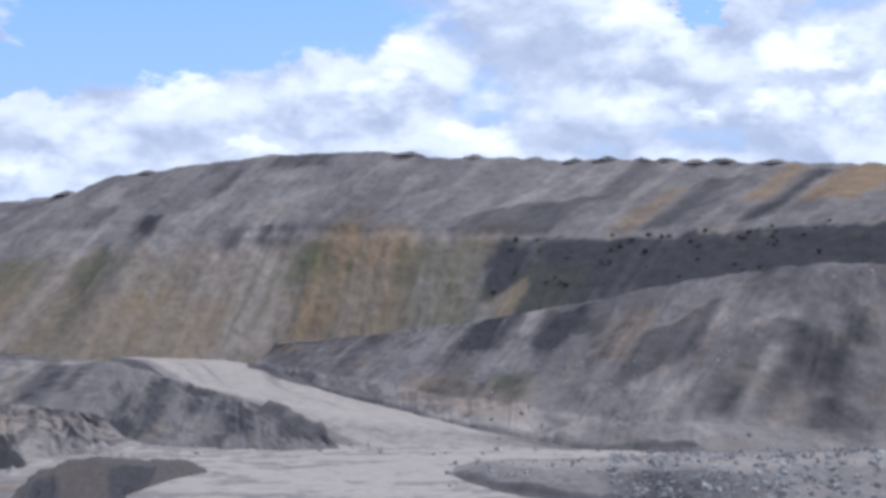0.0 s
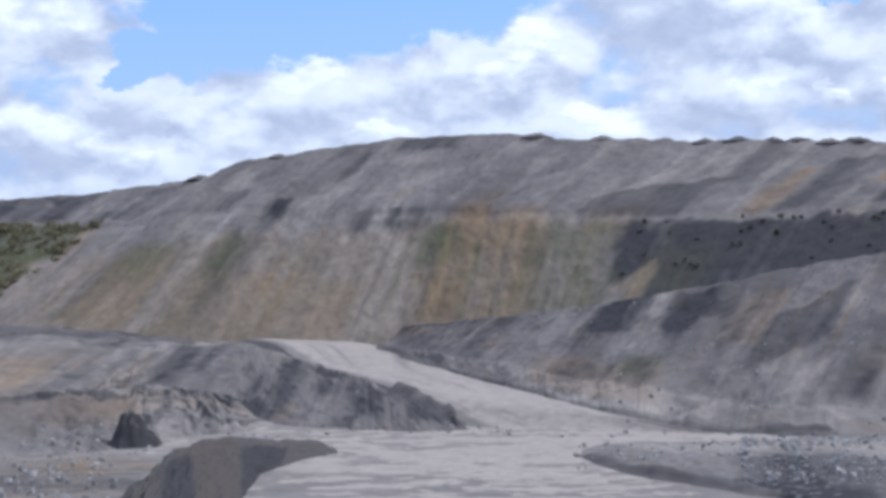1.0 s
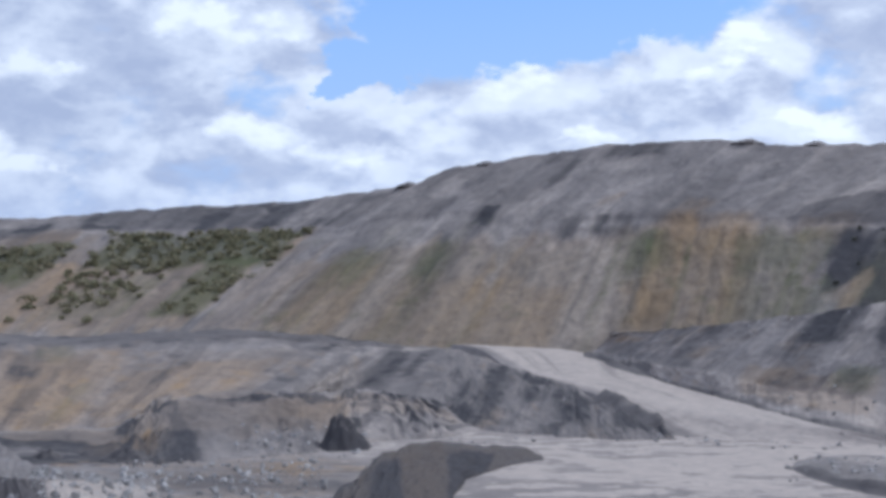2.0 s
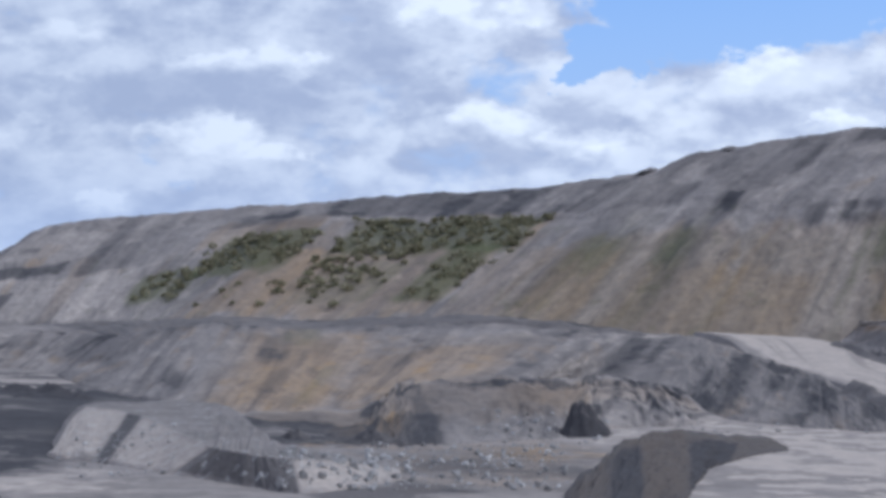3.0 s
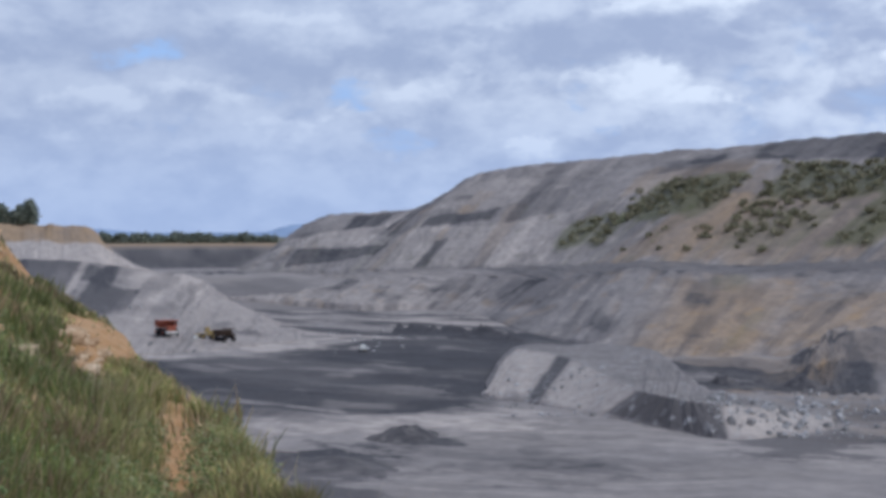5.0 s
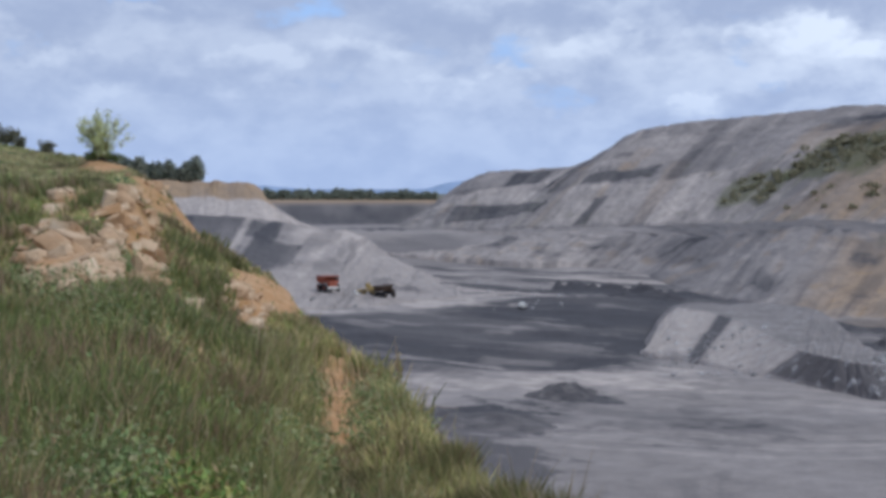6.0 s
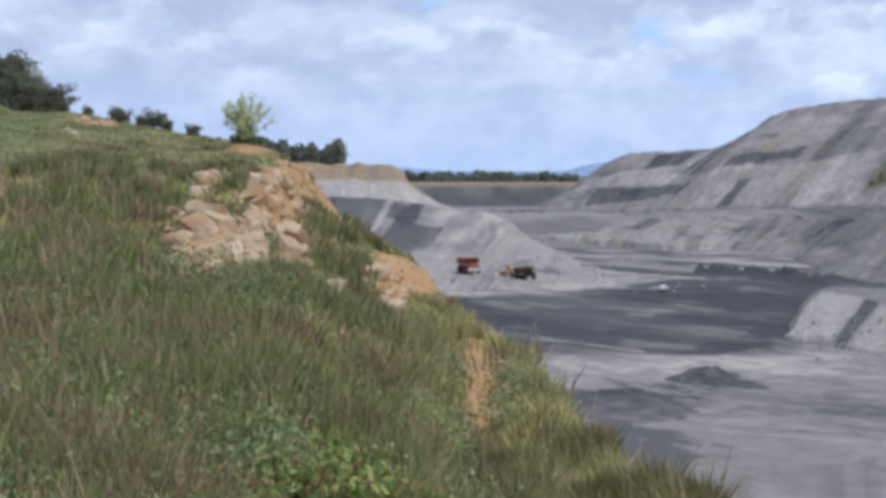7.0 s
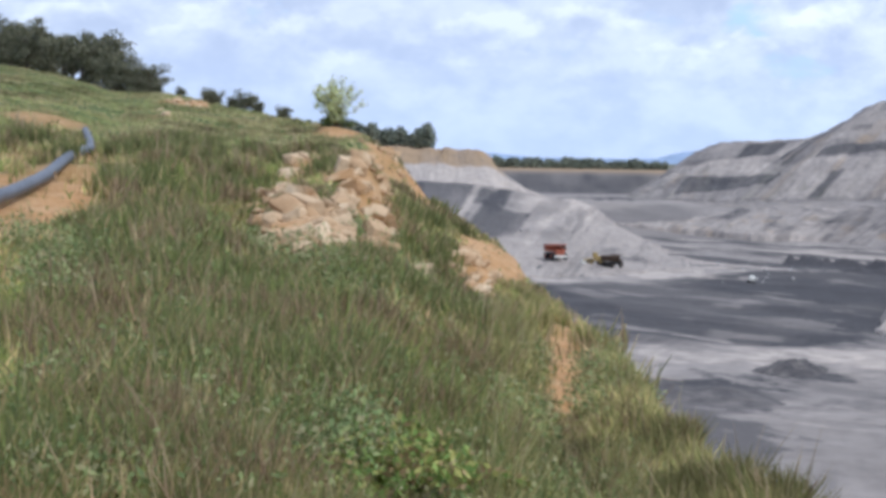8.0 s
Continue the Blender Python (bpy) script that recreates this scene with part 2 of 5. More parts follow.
def grain2(x, y, seed=0):
    """Smooth value noise between 0 and 1."""
    x, y = np.asarray(x, float), np.asarray(y, float)
    ix, iy = np.floor(x).astype(np.int64), np.floor(y).astype(np.int64)
    fx, fy = x - ix, y - iy
    fx, fy = fx * fx * (3 - 2 * fx), fy * fy * (3 - 2 * fy)
    a, b = lattice(ix, iy, seed), lattice(ix + 1, iy, seed)
    c, d = lattice(ix, iy + 1, seed), lattice(ix + 1, iy + 1, seed)
    return (a + (b - a) * fx) * (1 - fy) + (c + (d - c) * fx) * fy


def fbm(x, y, seed=0, octaves=4, gain=0.5):
    total, amp, size = 0.0, 1.0, 0.0
    for o in range(octaves):
        total = total + amp * grain2(x * 2 ** o + 17.3 * o, y * 2 ** o - 9.1 * o, seed + o)
        size += amp
        amp *= gain
    return total / size - 0.5


def step(x, lo, hi):
    t = np.clip((x - lo) / (hi - lo), 0, 1)
    return t * t * (3 - 2 * t)


def place(b, r, z):
    b = np.radians(b)
    return np.stack([-np.sin(b) * r, np.cos(b) * r, np.asarray(z, float) + 0 * r], -1)


def glide(line, s):
    """Points of an outline at the positions s (0 .. number of its corners - 1), in metres."""
    line = np.asarray(line, float)
    k = np.clip(np.floor(s).astype(int), 0, len(line) - 2)
    t = (s - k)[:, None]
    p0, p1, p2, p3 = (line[np.clip(k + i, 0, len(line) - 1)] for i in (-1, 0, 1, 2))
    q = 0.5 * (2 * p1 + (p2 - p0) * t + (2 * p0 - 5 * p1 + 4 * p2 - p3) * t ** 2 + (3 * p1 - p0 - 3 * p2 + p3) * t ** 3)
    return place(q[:, 0], q[:, 1], q[:, 2])


def grid_mesh(name, pts, mat, soil=None, flip=False):
    nu, nv = pts.shape[:2]
    i = np.arange(nu * nv).reshape(nu, nv)
    q = np.stack([i[:-1, :-1], i[1:, :-1], i[1:, 1:], i[:-1, 1:]], -1).reshape(-1, 4)
    if flip:
        q = q[:, ::-1]
    me = bpy.data.meshes.new(name)
    me.vertices.add(nu * nv)
    me.vertices.foreach_set("co", pts.reshape(-1).astype(np.float32))
    me.loops.add(q.size)
    me.loops.foreach_set("vertex_index", q.reshape(-1).astype(np.int32))
    me.polygons.add(len(q))
    me.polygons.foreach_set("loop_start", np.arange(0, q.size, 4, dtype=np.int32))
    me.polygons.foreach_set("use_smooth", np.ones(len(q), bool))
    me.update(calc_edges=True)
    if soil is not None:
        a = me.attributes.new("soil", "FLOAT_COLOR", "POINT")
        a.data.foreach_set("color", np.clip(soil, 0, 1).reshape(-1).astype(np.float32))
    me.materials.append(mat)
    return new(name, me)


DARK, CLAY, GREEN, DUST = 0, 1, 2, 3


class Landform:
    """A slope drawn between outlines of equal length, from its crest to its toe."""

    def __init__(self, lines, across, downs, seed):
        n = len(lines[0])
        self.s = np.linspace(0, n - 1, across)
        rows = [glide(line, self.s) for line in lines]
        pts, vs = [], []
        for i, (a, b) in enumerate(zip(rows, rows[1:])):
            t = np.linspace(0, 1, downs[i], endpoint=i == len(rows) - 2)
            pts.append(a[:, None] + (b - a)[:, None] * t[None, :, None])
            vs.append(i + t)
        # a skirt that runs on into the ground below the toe
        out = rows[-1] - rows[-2]
        out[:, 2] = 0
        out /= np.maximum(np.linalg.norm(out, axis=1, keepdims=True), 1e-6)
        for far, deep in ((1.2, 0.7), (3.5, 3.5)):
            pts.append((rows[-1] + out * far - np.array((0, 0, deep)))[:, None])
            vs.append(np.array([len(rows) - 1.0]))
        self.pts = np.concatenate(pts, 1)
        self.v = np.concatenate(vs)
        self.seed = seed
        along = np.concatenate([[0], np.cumsum(np.linalg.norm(np.diff(rows[0], axis=0), axis=1))])
        down = np.linalg.norm(np.diff(self.pts, axis=1), axis=2)
        self.D = np.concatenate([np.zeros((across, 1)), np.cumsum(down, 1)], 1)
        self.A = np.repeat(along[:, None], self.D.shape[1], 1)
        self.S = np.repeat(self.s[:, None], self.D.shape[1], 1)
        self.V = np.repeat(self.v[None], across, 0)
        self.soil = np.zeros((*self.D.shape, 4))

    def shift(self, h):
        """Lifts the surface by h metres along its own normal."""
        du, dv = np.gradient(self.pts, axis=0), np.gradient(self.pts, axis=1)
        n = np.cross(dv, du)
        n /= np.maximum(np.linalg.norm(n, axis=2, keepdims=True), 1e-9)
        n *= np.where(n[..., 2:] < 0, -1, 1)
        self.pts = self.pts + n * h[..., None]
        return self

    def roughen(self, furrow=1.6, wide=14.0, lump=1.2, ends=False):
        """Furrows down the slope and lumps, dying out towards tapered ends."""
        f = fbm(self.A / wide, self.D / (wide * 9), self.seed, 4, 0.6)
        l = fbm(self.A / 11, self.D / 11, self.seed + 9, 4, 0.55) + 0.3 * fbm(self.A / 3.6, self.D / 3.6, self.seed + 19, 3, 0.6)
        k = step(self.S, 0, 0.8) * (1 - step(self.S, self.s[-1] - 0.8, self.s[-1])) if ends else 1.0
        return self.shift((furrow * f + lump * l) * k)

    def streaks(self, kind, amount, wide=16.0, cut=0.08, seed=0, v=(0, 9), longer=10):
        n = fbm(self.A / wide + 0.4 * fbm(self.A / 30, self.D / 30, seed), self.D / (wide * longer), self.seed + 31 + seed, 4, 0.6)
        inside = step(self.V, v[0] - 0.05, v[0] + 0.05) * (1 - step(self.V, v[1] - 0.05, v[1] + 0.05))
        self.soil[..., kind] += amount * step(n, cut, cut + 0.16) * inside
        return self

    def blotches(self, kind, amount, wide, cut, seed=0, v=(-2, 9)):
        """Ragged round stains of one soil."""
        n = fbm(self.A / wide, self.D / wide, self.seed + 61 + seed, 5, 0.6)
        self.soil[..., kind] += amount * step(n, cut, cut + 0.12) * step(self.V, v[0] - 0.05, v[0] + 0.05) * (1 - step(self.V, v[1] - 0.05, v[1] + 0.05))
        return self

    def patch(self, kind, s0, s1, v0, v1, amount=0.8, soft=0.14, wild=0.5):
        """A patch of one soil between two fall lines and two levels, ragged at its rims."""
        (va, vb), (vc, vd) = (x if isinstance(x, tuple) else (x, x) for x in (v0, v1))
        n = self.seed + int(s0 * 37 + va * 101)
        k = slice(int(np.searchsorted(self.S[:, 0], s0 - 0.8)), int(np.searchsorted(self.S[:, 0], s1 + 0.8)))
        A, D, S, V = self.A[k], self.D[k], self.S[k], self.V[k]
        if len(A) == 0:
            return self
        ws = S + wild * (0.5 * fbm(A / 14, D / 60, n) + 0.25 * fbm(A / 5, D / 9, n + 1))
        wv = V + wild * 0.5 * fbm(A / 10, D / 30, n + 5)
        k01 = np.clip((ws - s0) / (s1 - s0), 0, 1)
        v0, v1 = va + (vb - va) * k01, vc + (vd - vc) * k01
        m = step(ws, s0 - soft, s0 + soft) * (1 - step(ws, s1 - soft, s1 + soft))
        m *= step(wv, v0 - soft * 0.4, v0 + soft * 0.4) * (1 - step(wv, v1 - soft * 0.7, v1 + soft * 0.7))
        m *= 0.95 + 0.9 * fbm(A / 9, D / 70, n + 3)
        self.soil[k][..., kind] += amount * np.clip(m, 0, 1)
        return self

    def tips(self, count, kinds, v0, v1, seed):
        """Many single loads tipped over the edge, each a ragged tongue of its own soil."""
        g = np.random.default_rng(seed)
        for _ in range(count):
            s, v = g.uniform(self.S.min(), self.S.max()), g.uniform(v0, v1)
            wide, long = g.uniform(0.03, 0.16), g.uniform(0.1, 0.45)
            self.patch(kinds[int(g.integers(0, len(kinds)))], s - wide, s + wide, v, v + long, float(g.uniform(0.2, 0.55)), 0.08, 0.55)
        return self

    def build(self, name, mat, names, label, category="spoil heap"):
        """One thing, with a part for each lift between two outlines."""
        e = new(name)
        for i, n in enumerate(names):
            lo = int(np.argmax(self.v >= i))
            hi = int(np.argmax(self.v >= i + 1)) + 1 if i + 1 < len(names) else len(self.v)
            o = grid_mesh(n, self.pts[:, lo:hi], mat, self.soil[:, lo:hi])
            o.parent = e
        return tagged(e, label, category)


def behind(line, far, drop):
    return tuple((b, r + far, z - drop) for b, r, z in line)
# Outlines of the landforms: bearing in degrees left of north, range and height in metres from the lookout.
DUMP_CREST = (
    (-22, 610, 83.6), (-15.9, 640, 90.6), (-10.6, 660, 95.6), (-4.5, 680, 100.2), (-0.4, 700, 104.3),
    (2.9, 722, 109.5), (6.2, 742, 109.4), (8.9, 762, 106.7), (11.9, 780, 102.4), (13.6, 795, 95.2),
    (17.9, 850, 90.8), (22, 880, 89.2), (25.6, 915, 86.5), (30, 960, 83.3), (33.2, 1010, 80.3), (35.3, 1050, 76),
    (37.5, 1100, 55), (40.8, 1160, 49.2), (42.5, 1230, 30),
)
DUMP_BERM = (
    (-19.1, 570, 69.1), (-12.8, 596, 67.4), (-7.4, 615, 66.6), (-1.2, 637, 69.4), (2.7, 658, 71.5),
    (5.8, 680, 73.6), (9.1, 702, 73.3), (11.6, 724, 77.1), (14.1, 746, 77.1), (16, 765, 71.5), (19.4, 798, 71.6),
    (23.4, 828, 71.4), (26.6, 855, 72.4), (31.1, 900, 62.7), (34.8, 945, 51), (36.7, 985, 51.3),
    (38.7, 1040, 39.6), (41.6, 1100, 31.6), (42.9, 1170, 24.9),
)
DUMP_TOE = (
    (-15.6, 490, 18.6), (-9.5, 515, 18.1), (-4, 538, 17.8), (0.5, 565, 15.4), (4, 592, 14.9), (7.9, 620, 17.3),
    (12.1, 640, 17.6), (15.4, 665, 21.5), (18.1, 685, 23.9), (20.1, 697, 24.3), (23.6, 722, 23),
    (27.4, 748, 21.5), (30.5, 785, 22), (33.4, 818, 19.7), (36.5, 855, 17.4), (38.7, 888, 15.9),
    (40.3, 930, 14.2), (42.3, 990, 12.7), (44.3, 1050, 9.3),
)
MOUND_CREST = (
    (-21, 445, 44.3), (-15.8, 455, 46.3), (-12.5, 465, 47.4), (-8.5, 480, 43.3), (-3.6, 497, 35.2),
    (-0.3, 520, 30.9), (2.8, 545, 27.2), (6.1, 597, 24.5),
)
MOUND_FOOT = (
    (-19.6, 418, 4.9), (-14.4, 418, 3.8), (-9, 415, 5.1), (-5.4, 428, 6.4), (-1.3, 455, 9.7), (1.8, 497, 11.8),
    (4.6, 547, 14.3), (6.7, 607, 17.9),
)
MOUND_TOE = (
    (-19.6, 414, 0), (-14.4, 409, 0), (-9, 394, 0), (-4.8, 411, 0), (-1.3, 420, 2.8), (1.8, 480, 5.2),
    (4.4, 533, 8.7), (7, 603, 15.3),
)
RAMP_R = (
    (8.3, 640, 17.6), (7.1, 606, 15.5), (4.6, 536, 9.2), (2, 483, 5.6), (-1.3, 422, 3.0), (-5.4, 399, 0),
    (-8.4, 389, 0),
)
RAMP_L = (
    (11.9, 640, 18.4), (10.8, 606, 16.8), (9.7, 562, 11), (7.9, 523, 8.1), (6.3, 473, 6.3), (4, 431, 0),
    (-0.3, 369, 0),
)
BENCH_BACK = (
    (4.3, 430, 0.7), (6.5, 490, 6.3), (8.1, 540, 8.6), (10.1, 590, 12.8), (12.1, 640, 17.4), (13.7, 655, 18.4),
    (15.8, 676, 21.3), (19.1, 694, 24.3), (22.4, 720, 24), (26, 745, 21.7), (29.1, 775, 22.6), (31.9, 805, 20.4),
    (35.2, 845, 17.7), (38.3, 885, 15.7), (40.3, 935, 13.7), (42.3, 995, 12.2), (44.3, 1055, 8.8),
)
BENCH_EDGE = (
    (4, 423, 1), (6.3, 473, 6.7), (7.9, 522, 8.6), (9.9, 566, 12.5), (11.9, 592, 17.5), (13.7, 600, 17.6),
    (15.8, 600, 19.5), (19.1, 605, 21.2), (22.4, 612, 21.2), (26, 620, 20), (29.1, 632, 21.9), (31.3, 645, 19.1),
    (33.4, 700, 15.7), (35.2, 765, 15.3), (38.3, 825, 12.9), (40.3, 880, 10.7), (43.3, 945, 7),
)
BENCH_TOE = (
    (3.8, 417, 0), (6.1, 417, 0), (8.3, 425, 0), (11.1, 451, 0), (13.1, 483, 0), (15.6, 548, 5), (18.1, 492, 8),
    (21.6, 489, 7), (25.4, 461, 0), (28.2, 460, 0), (31.1, 519, 0), (33.4, 577, 0), (35, 690, 1), (36.5, 743, 2),
    (39.3, 749, 3), (41.5, 780, 3), (44.3, 811, 4),
)
LEDGE_CREST = (
    (11.5, 456, 1), (12.5, 467, 6), (15, 517, 8), (16.7, 477, 8.5), (19.1, 497, 8.5), (22.2, 496, 7),
    (24, 435, 3), (28, 453, 1),
)
LEDGE_TOE = (
    (10.9, 447, 0), (12.3, 427, 0), (14.6, 415, 0), (16.7, 385, 0), (19.1, 374, 0), (22, 363, 0), (24.4, 368, 0),
    (28.6, 428, 0),
)
TERRACE_BACK = (
    (35.0, 380, 0), (33.9, 440, 4.4), (32.0, 446, 4.6), (30.4, 446, 4.6), (29.0, 432, 4.4), (27.4, 348, 4),
    (25.9, 322, 3.4), (22.6, 330, 0),
)
TERRACE_CREST = (
    (34.9, 362, 0), (33.9, 417, 5), (32.3, 398, 5), (30.9, 350, 5), (29.4, 313, 5), (27.6, 297, 4.6),
    (25.9, 297, 4), (22.6, 315, 0),
)
TERRACE_TOE = (
    (35.1, 358, 0), (34.5, 350, 0), (33.4, 343, 0), (32.0, 327, 0), (30.6, 313, 0), (27.4, 290, 0), (25.7, 284, 0),
    (22.5, 300, 0),
)
HEAP_CREST = (
    (16.6, 278, 0), (15.6, 295, 2.5), (14.2, 329, 4.8), (12.6, 350, 4.6), (11.0, 360, 3.2), (9.7, 368, 1.8),
    (8.7, 371, 0),
)
HEAP_TOE = (
    (16.5, 263, 0), (16.1, 244, 0), (14.2, 250, 0), (12.4, 272, 0), (11.3, 325, 0), (9.8, 352, 0), (8.6, 362, 0),
)
ISLAND_BACK = (
    (-0.3, 358, 0), (-1.7, 375, 0), (-4.4, 377, 0), (-9.4, 391, 0), (-15.7, 410, 0), (-20.9, 427, 0),
)
ISLAND_CREST = (
    (-0.3, 350, 0.3), (-1.9, 345, 2), (-4.4, 335, 2.5), (-9.4, 338, 3), (-15.6, 348, 3), (-20.9, 363, 3),
)
ISLAND_TOE = (
    (-0.2, 346, 0), (-2.3, 316, 0), (-5.6, 292, 0), (-10.4, 266, 0), (-15.6, 259, 0), (-20.8, 262, 0),
)
TONGUE_CREST = (
    (52.4, 760, 25.2), (49.5, 760, 23.6), (47.7, 770, 19.2), (45.6, 770, 15.5), (44.2, 700, 7.2),
    (42.5, 640, 0.9), (40.3, 600, -2.7),
)
TONGUE_TOE = (
    (54, 493, 0), (51.5, 485, 0), (49.7, 479, 0), (47.8, 480, 0), (45.6, 495, 0), (42.7, 525, 0), (40.1, 549, 0),
)
CLIFF_TOP = (
    (55.3, 900, 42.8), (51.6, 880, 41.4), (50.4, 860, 41), (49.2, 850, 39.3), (48.9, 900, 32.5),
    (47.8, 960, 19.5),
)
CLIFF_MID = (
    (55.3, 880, 32.3), (51.6, 850, 33.3), (50.4, 835, 32.7), (48.9, 825, 31), (48.3, 850, 24.9),
    (47.8, 900, 19.9),
)
CLIFF_TOE = (
    (55.3, 800, 20.6), (51.6, 780, 23.1), (50.4, 775, 22.9), (48.7, 780, 21.5), (47.8, 790, 20.1),
    (47.1, 800, 18.1),
)
HILL_EDGE = (
    (73.8, 190, 48.5), (69.3, 170, 46.1), (66.5, 155, 44.3), (64.5, 140, 42.9), (62.6, 120, 40.7),
    (60.6, 100, 39.9), (58.6, 84, 38.7), (56.6, 70, 37.8), (55.1, 56, 37.29), (53.7, 50, 36.89),
    (52.4, 46, 36.11), (51.2, 41, 35.03), (49.7, 36, 34.56), (48, 30, 34.24), (47.4, 26, 34.01),
    (46.1, 21, 33.98), (44.5, 17, 34), (43.4, 13.5, 34.09), (42.4, 10.5, 34.23), (40.9, 8.5, 34.36),
    (39.3, 7, 34.49),
)

# ---- land ----
def great_dump():
    f = Landform((behind(DUMP_CREST, 160, 4), DUMP_CREST, DUMP_BERM, DUMP_TOE), 1300, (6, 80, 90), 3)
    f.V -= 1
    f.roughen(3.0, 30, 1.8)
    f.shift(-1.0 * np.exp(-((f.V - 1.03) / 0.05) ** 2) * step(fbm(f.A / 70, f.A * 0, 4), -0.1, 0.2))
    f.shift(0.9 * fbm(f.A / 6, f.D / 10, 66, 4, 0.6))
    f.streaks(DARK, 0.28, 24, 0.05, 1).streaks(DUST, 0.34, 14, 0.05, 2).streaks(CLAY, 0.25, 26, 0.1, 3, (1, 3))
    f.streaks(DARK, 0.16, 9, 0.12, 4).streaks(GREEN, 0.14, 18, 0.06, 6, (1.1, 3))
    f.blotches(DARK, 0.16, 26, 0.10, 1).blotches(DUST, 0.28, 18, 0.08, 2).blotches(DARK, 0.22, 7, 0.17, 3).blotches(GREEN, 0.30, 9, 0.16, 4, (1.05, 3))
    # clay and thin growth of the lower lift
    for kind, s0, s1, v0, v1, amount in (
            (CLAY, 3.4, 9.2, (1.05, 1.35), 2.1, 0.34), (GREEN, 3.0, 8.5, (1.1, 1.4), 2.1, 0.12), (CLAY, 3.5, 4.45, 0.96, 1.88, 0.34),
            (CLAY, 3.5, 4.3, 1.0, 1.3, 0.25), (CLAY, 2.9, 3.6, 1.1, 1.85, 0.32), (GREEN, 2.9, 3.5, 1.12, 1.42, 0.45),
            (GREEN, 3.1, 3.6, 1.42, 1.85, 0.25), (GREEN, 4.3, 4.8, 1.12, 1.45, 0.5), (GREEN, 2.68, 3.02, 1.5, 1.85, 0.5),
            (CLAY, 2.25, 2.68, 1.28, 1.66, 0.85), (GREEN, 2.2, 2.6, 1.3, 1.66, 0.25), (DARK, 2.62, 2.95, 1.15, 1.55, 0.4),
            (GREEN, 6.68, 7.02, 1.28, 1.52, 0.5), (CLAY, 5.2, 7.0, 1.5, 2.1, 0.25), (GREEN, 7.6, 8.2, 1.3, 1.6, 0.4), (CLAY, 7.4, 8.3, 1.45, 2.0, 0.35),
            (DUST, 4.72, 5.18, 1.22, 1.97, 0.55), (DUST, 5.9, 6.05, 1.3, 1.9, 0.5), (DUST, 7.1, 7.3, 1.0, 1.6, 0.4), (DUST, 7.5, 8.6, 0.3, 1.2, 0.3)):
        f.patch(kind, s0, s1, v0, v1, amount)
    # rills down the ochre face
    for i, s0 in enumerate((3.58, 3.74, 3.93, 4.08, 4.27, 4.5, 4.78, 4.86, 4.95, 5.04, 5.13)):
        f.patch((DUST, DARK, DUST, GREEN)[i % 4], s0, s0 + 0.05, 1.05 + 0.05 * (i % 4), 1.9 - 0.08 * (i % 3), 0.34, 0.03, 0.22)
    # single dark and bright tips
    for kind, s0, s1, v0, v1, amount in (
            (DARK, -0.5, 2.5, (1.02, 1.08), 1.75, 1.0), (DARK, 2.4, 2.78, 1.09, (1.3, 1.62), 0.8), (DARK, 0.0, 2.3, 1.1, 1.5, 0.2),
            (DARK, 2.5, 3.25, (0.52, 0.84), 1.05, 0.62), (CLAY, 2.75, 3.1, 0.95, 1.2, 0.4),
            (CLAY, 1.42, 1.58, 0.0, 0.6, 1.0), (CLAY, 0.88, 1.24, 0.0, 0.68, 1.0), (CLAY, 0.0, 0.85, 0.0, 0.5, 0.6), (DARK, 1.26, 1.43, 0.08, 0.96, 0.85),
            (DARK, 1.78, 1.98, 0.22, 1.0, 0.7), (CLAY, 2.06, 2.2, 0.42, 1.02, 0.7), (DARK, 2.4, 2.5, 0.05, 0.6, 0.5),
            (DARK, 5.34, 5.63, 1.03, 1.23, 0.8), (DARK, 5.12, 5.28, 1.0, 1.2, 0.75), (DARK, 4.85, 5.08, 0.97, 1.16, 0.5),
            (DARK, 6.5, 6.76, 0.86, 1.1, 0.75), (DARK, 6.08, 6.26, 0.15, 0.62, 0.5), (DARK, 5.2, 5.9, 0.02, 0.2, 0.7), (DARK, 7.3, 7.55, 0.7, 1.05, 0.5),
            (DARK, 9.75, 11.75, 0.0, 0.84, 0.62), (DARK, 9.0, 9.3, 0.1, 0.9, 0.4), (DARK, 12.0, 12.5, 0.45, 0.95, 0.5),
            (CLAY, 9.5, 11.9, 1.3, 1.98, 0.48), (CLAY, 11.6, 12.6, 0.75, 1.2, 0.35), (DUST, 9.3, 9.55, 0.9, 1.9, 0.35),
            (GREEN, 9.4, 11.2, 0.97, 1.36, 0.72), (GREEN, 9.55, 9.98, 1.3, 1.85, 0.75), (GREEN, 11.5, 12.45, 1.12, 1.56, 0.72), (GREEN, 12.3, 12.92, 1.48, 1.82, 0.75),
            (GREEN, 10.3, 11.0, 1.45, 1.85, 0.3)):
        f.patch(kind, s0, s1, v0, v1, amount, 0.06, 0.35)
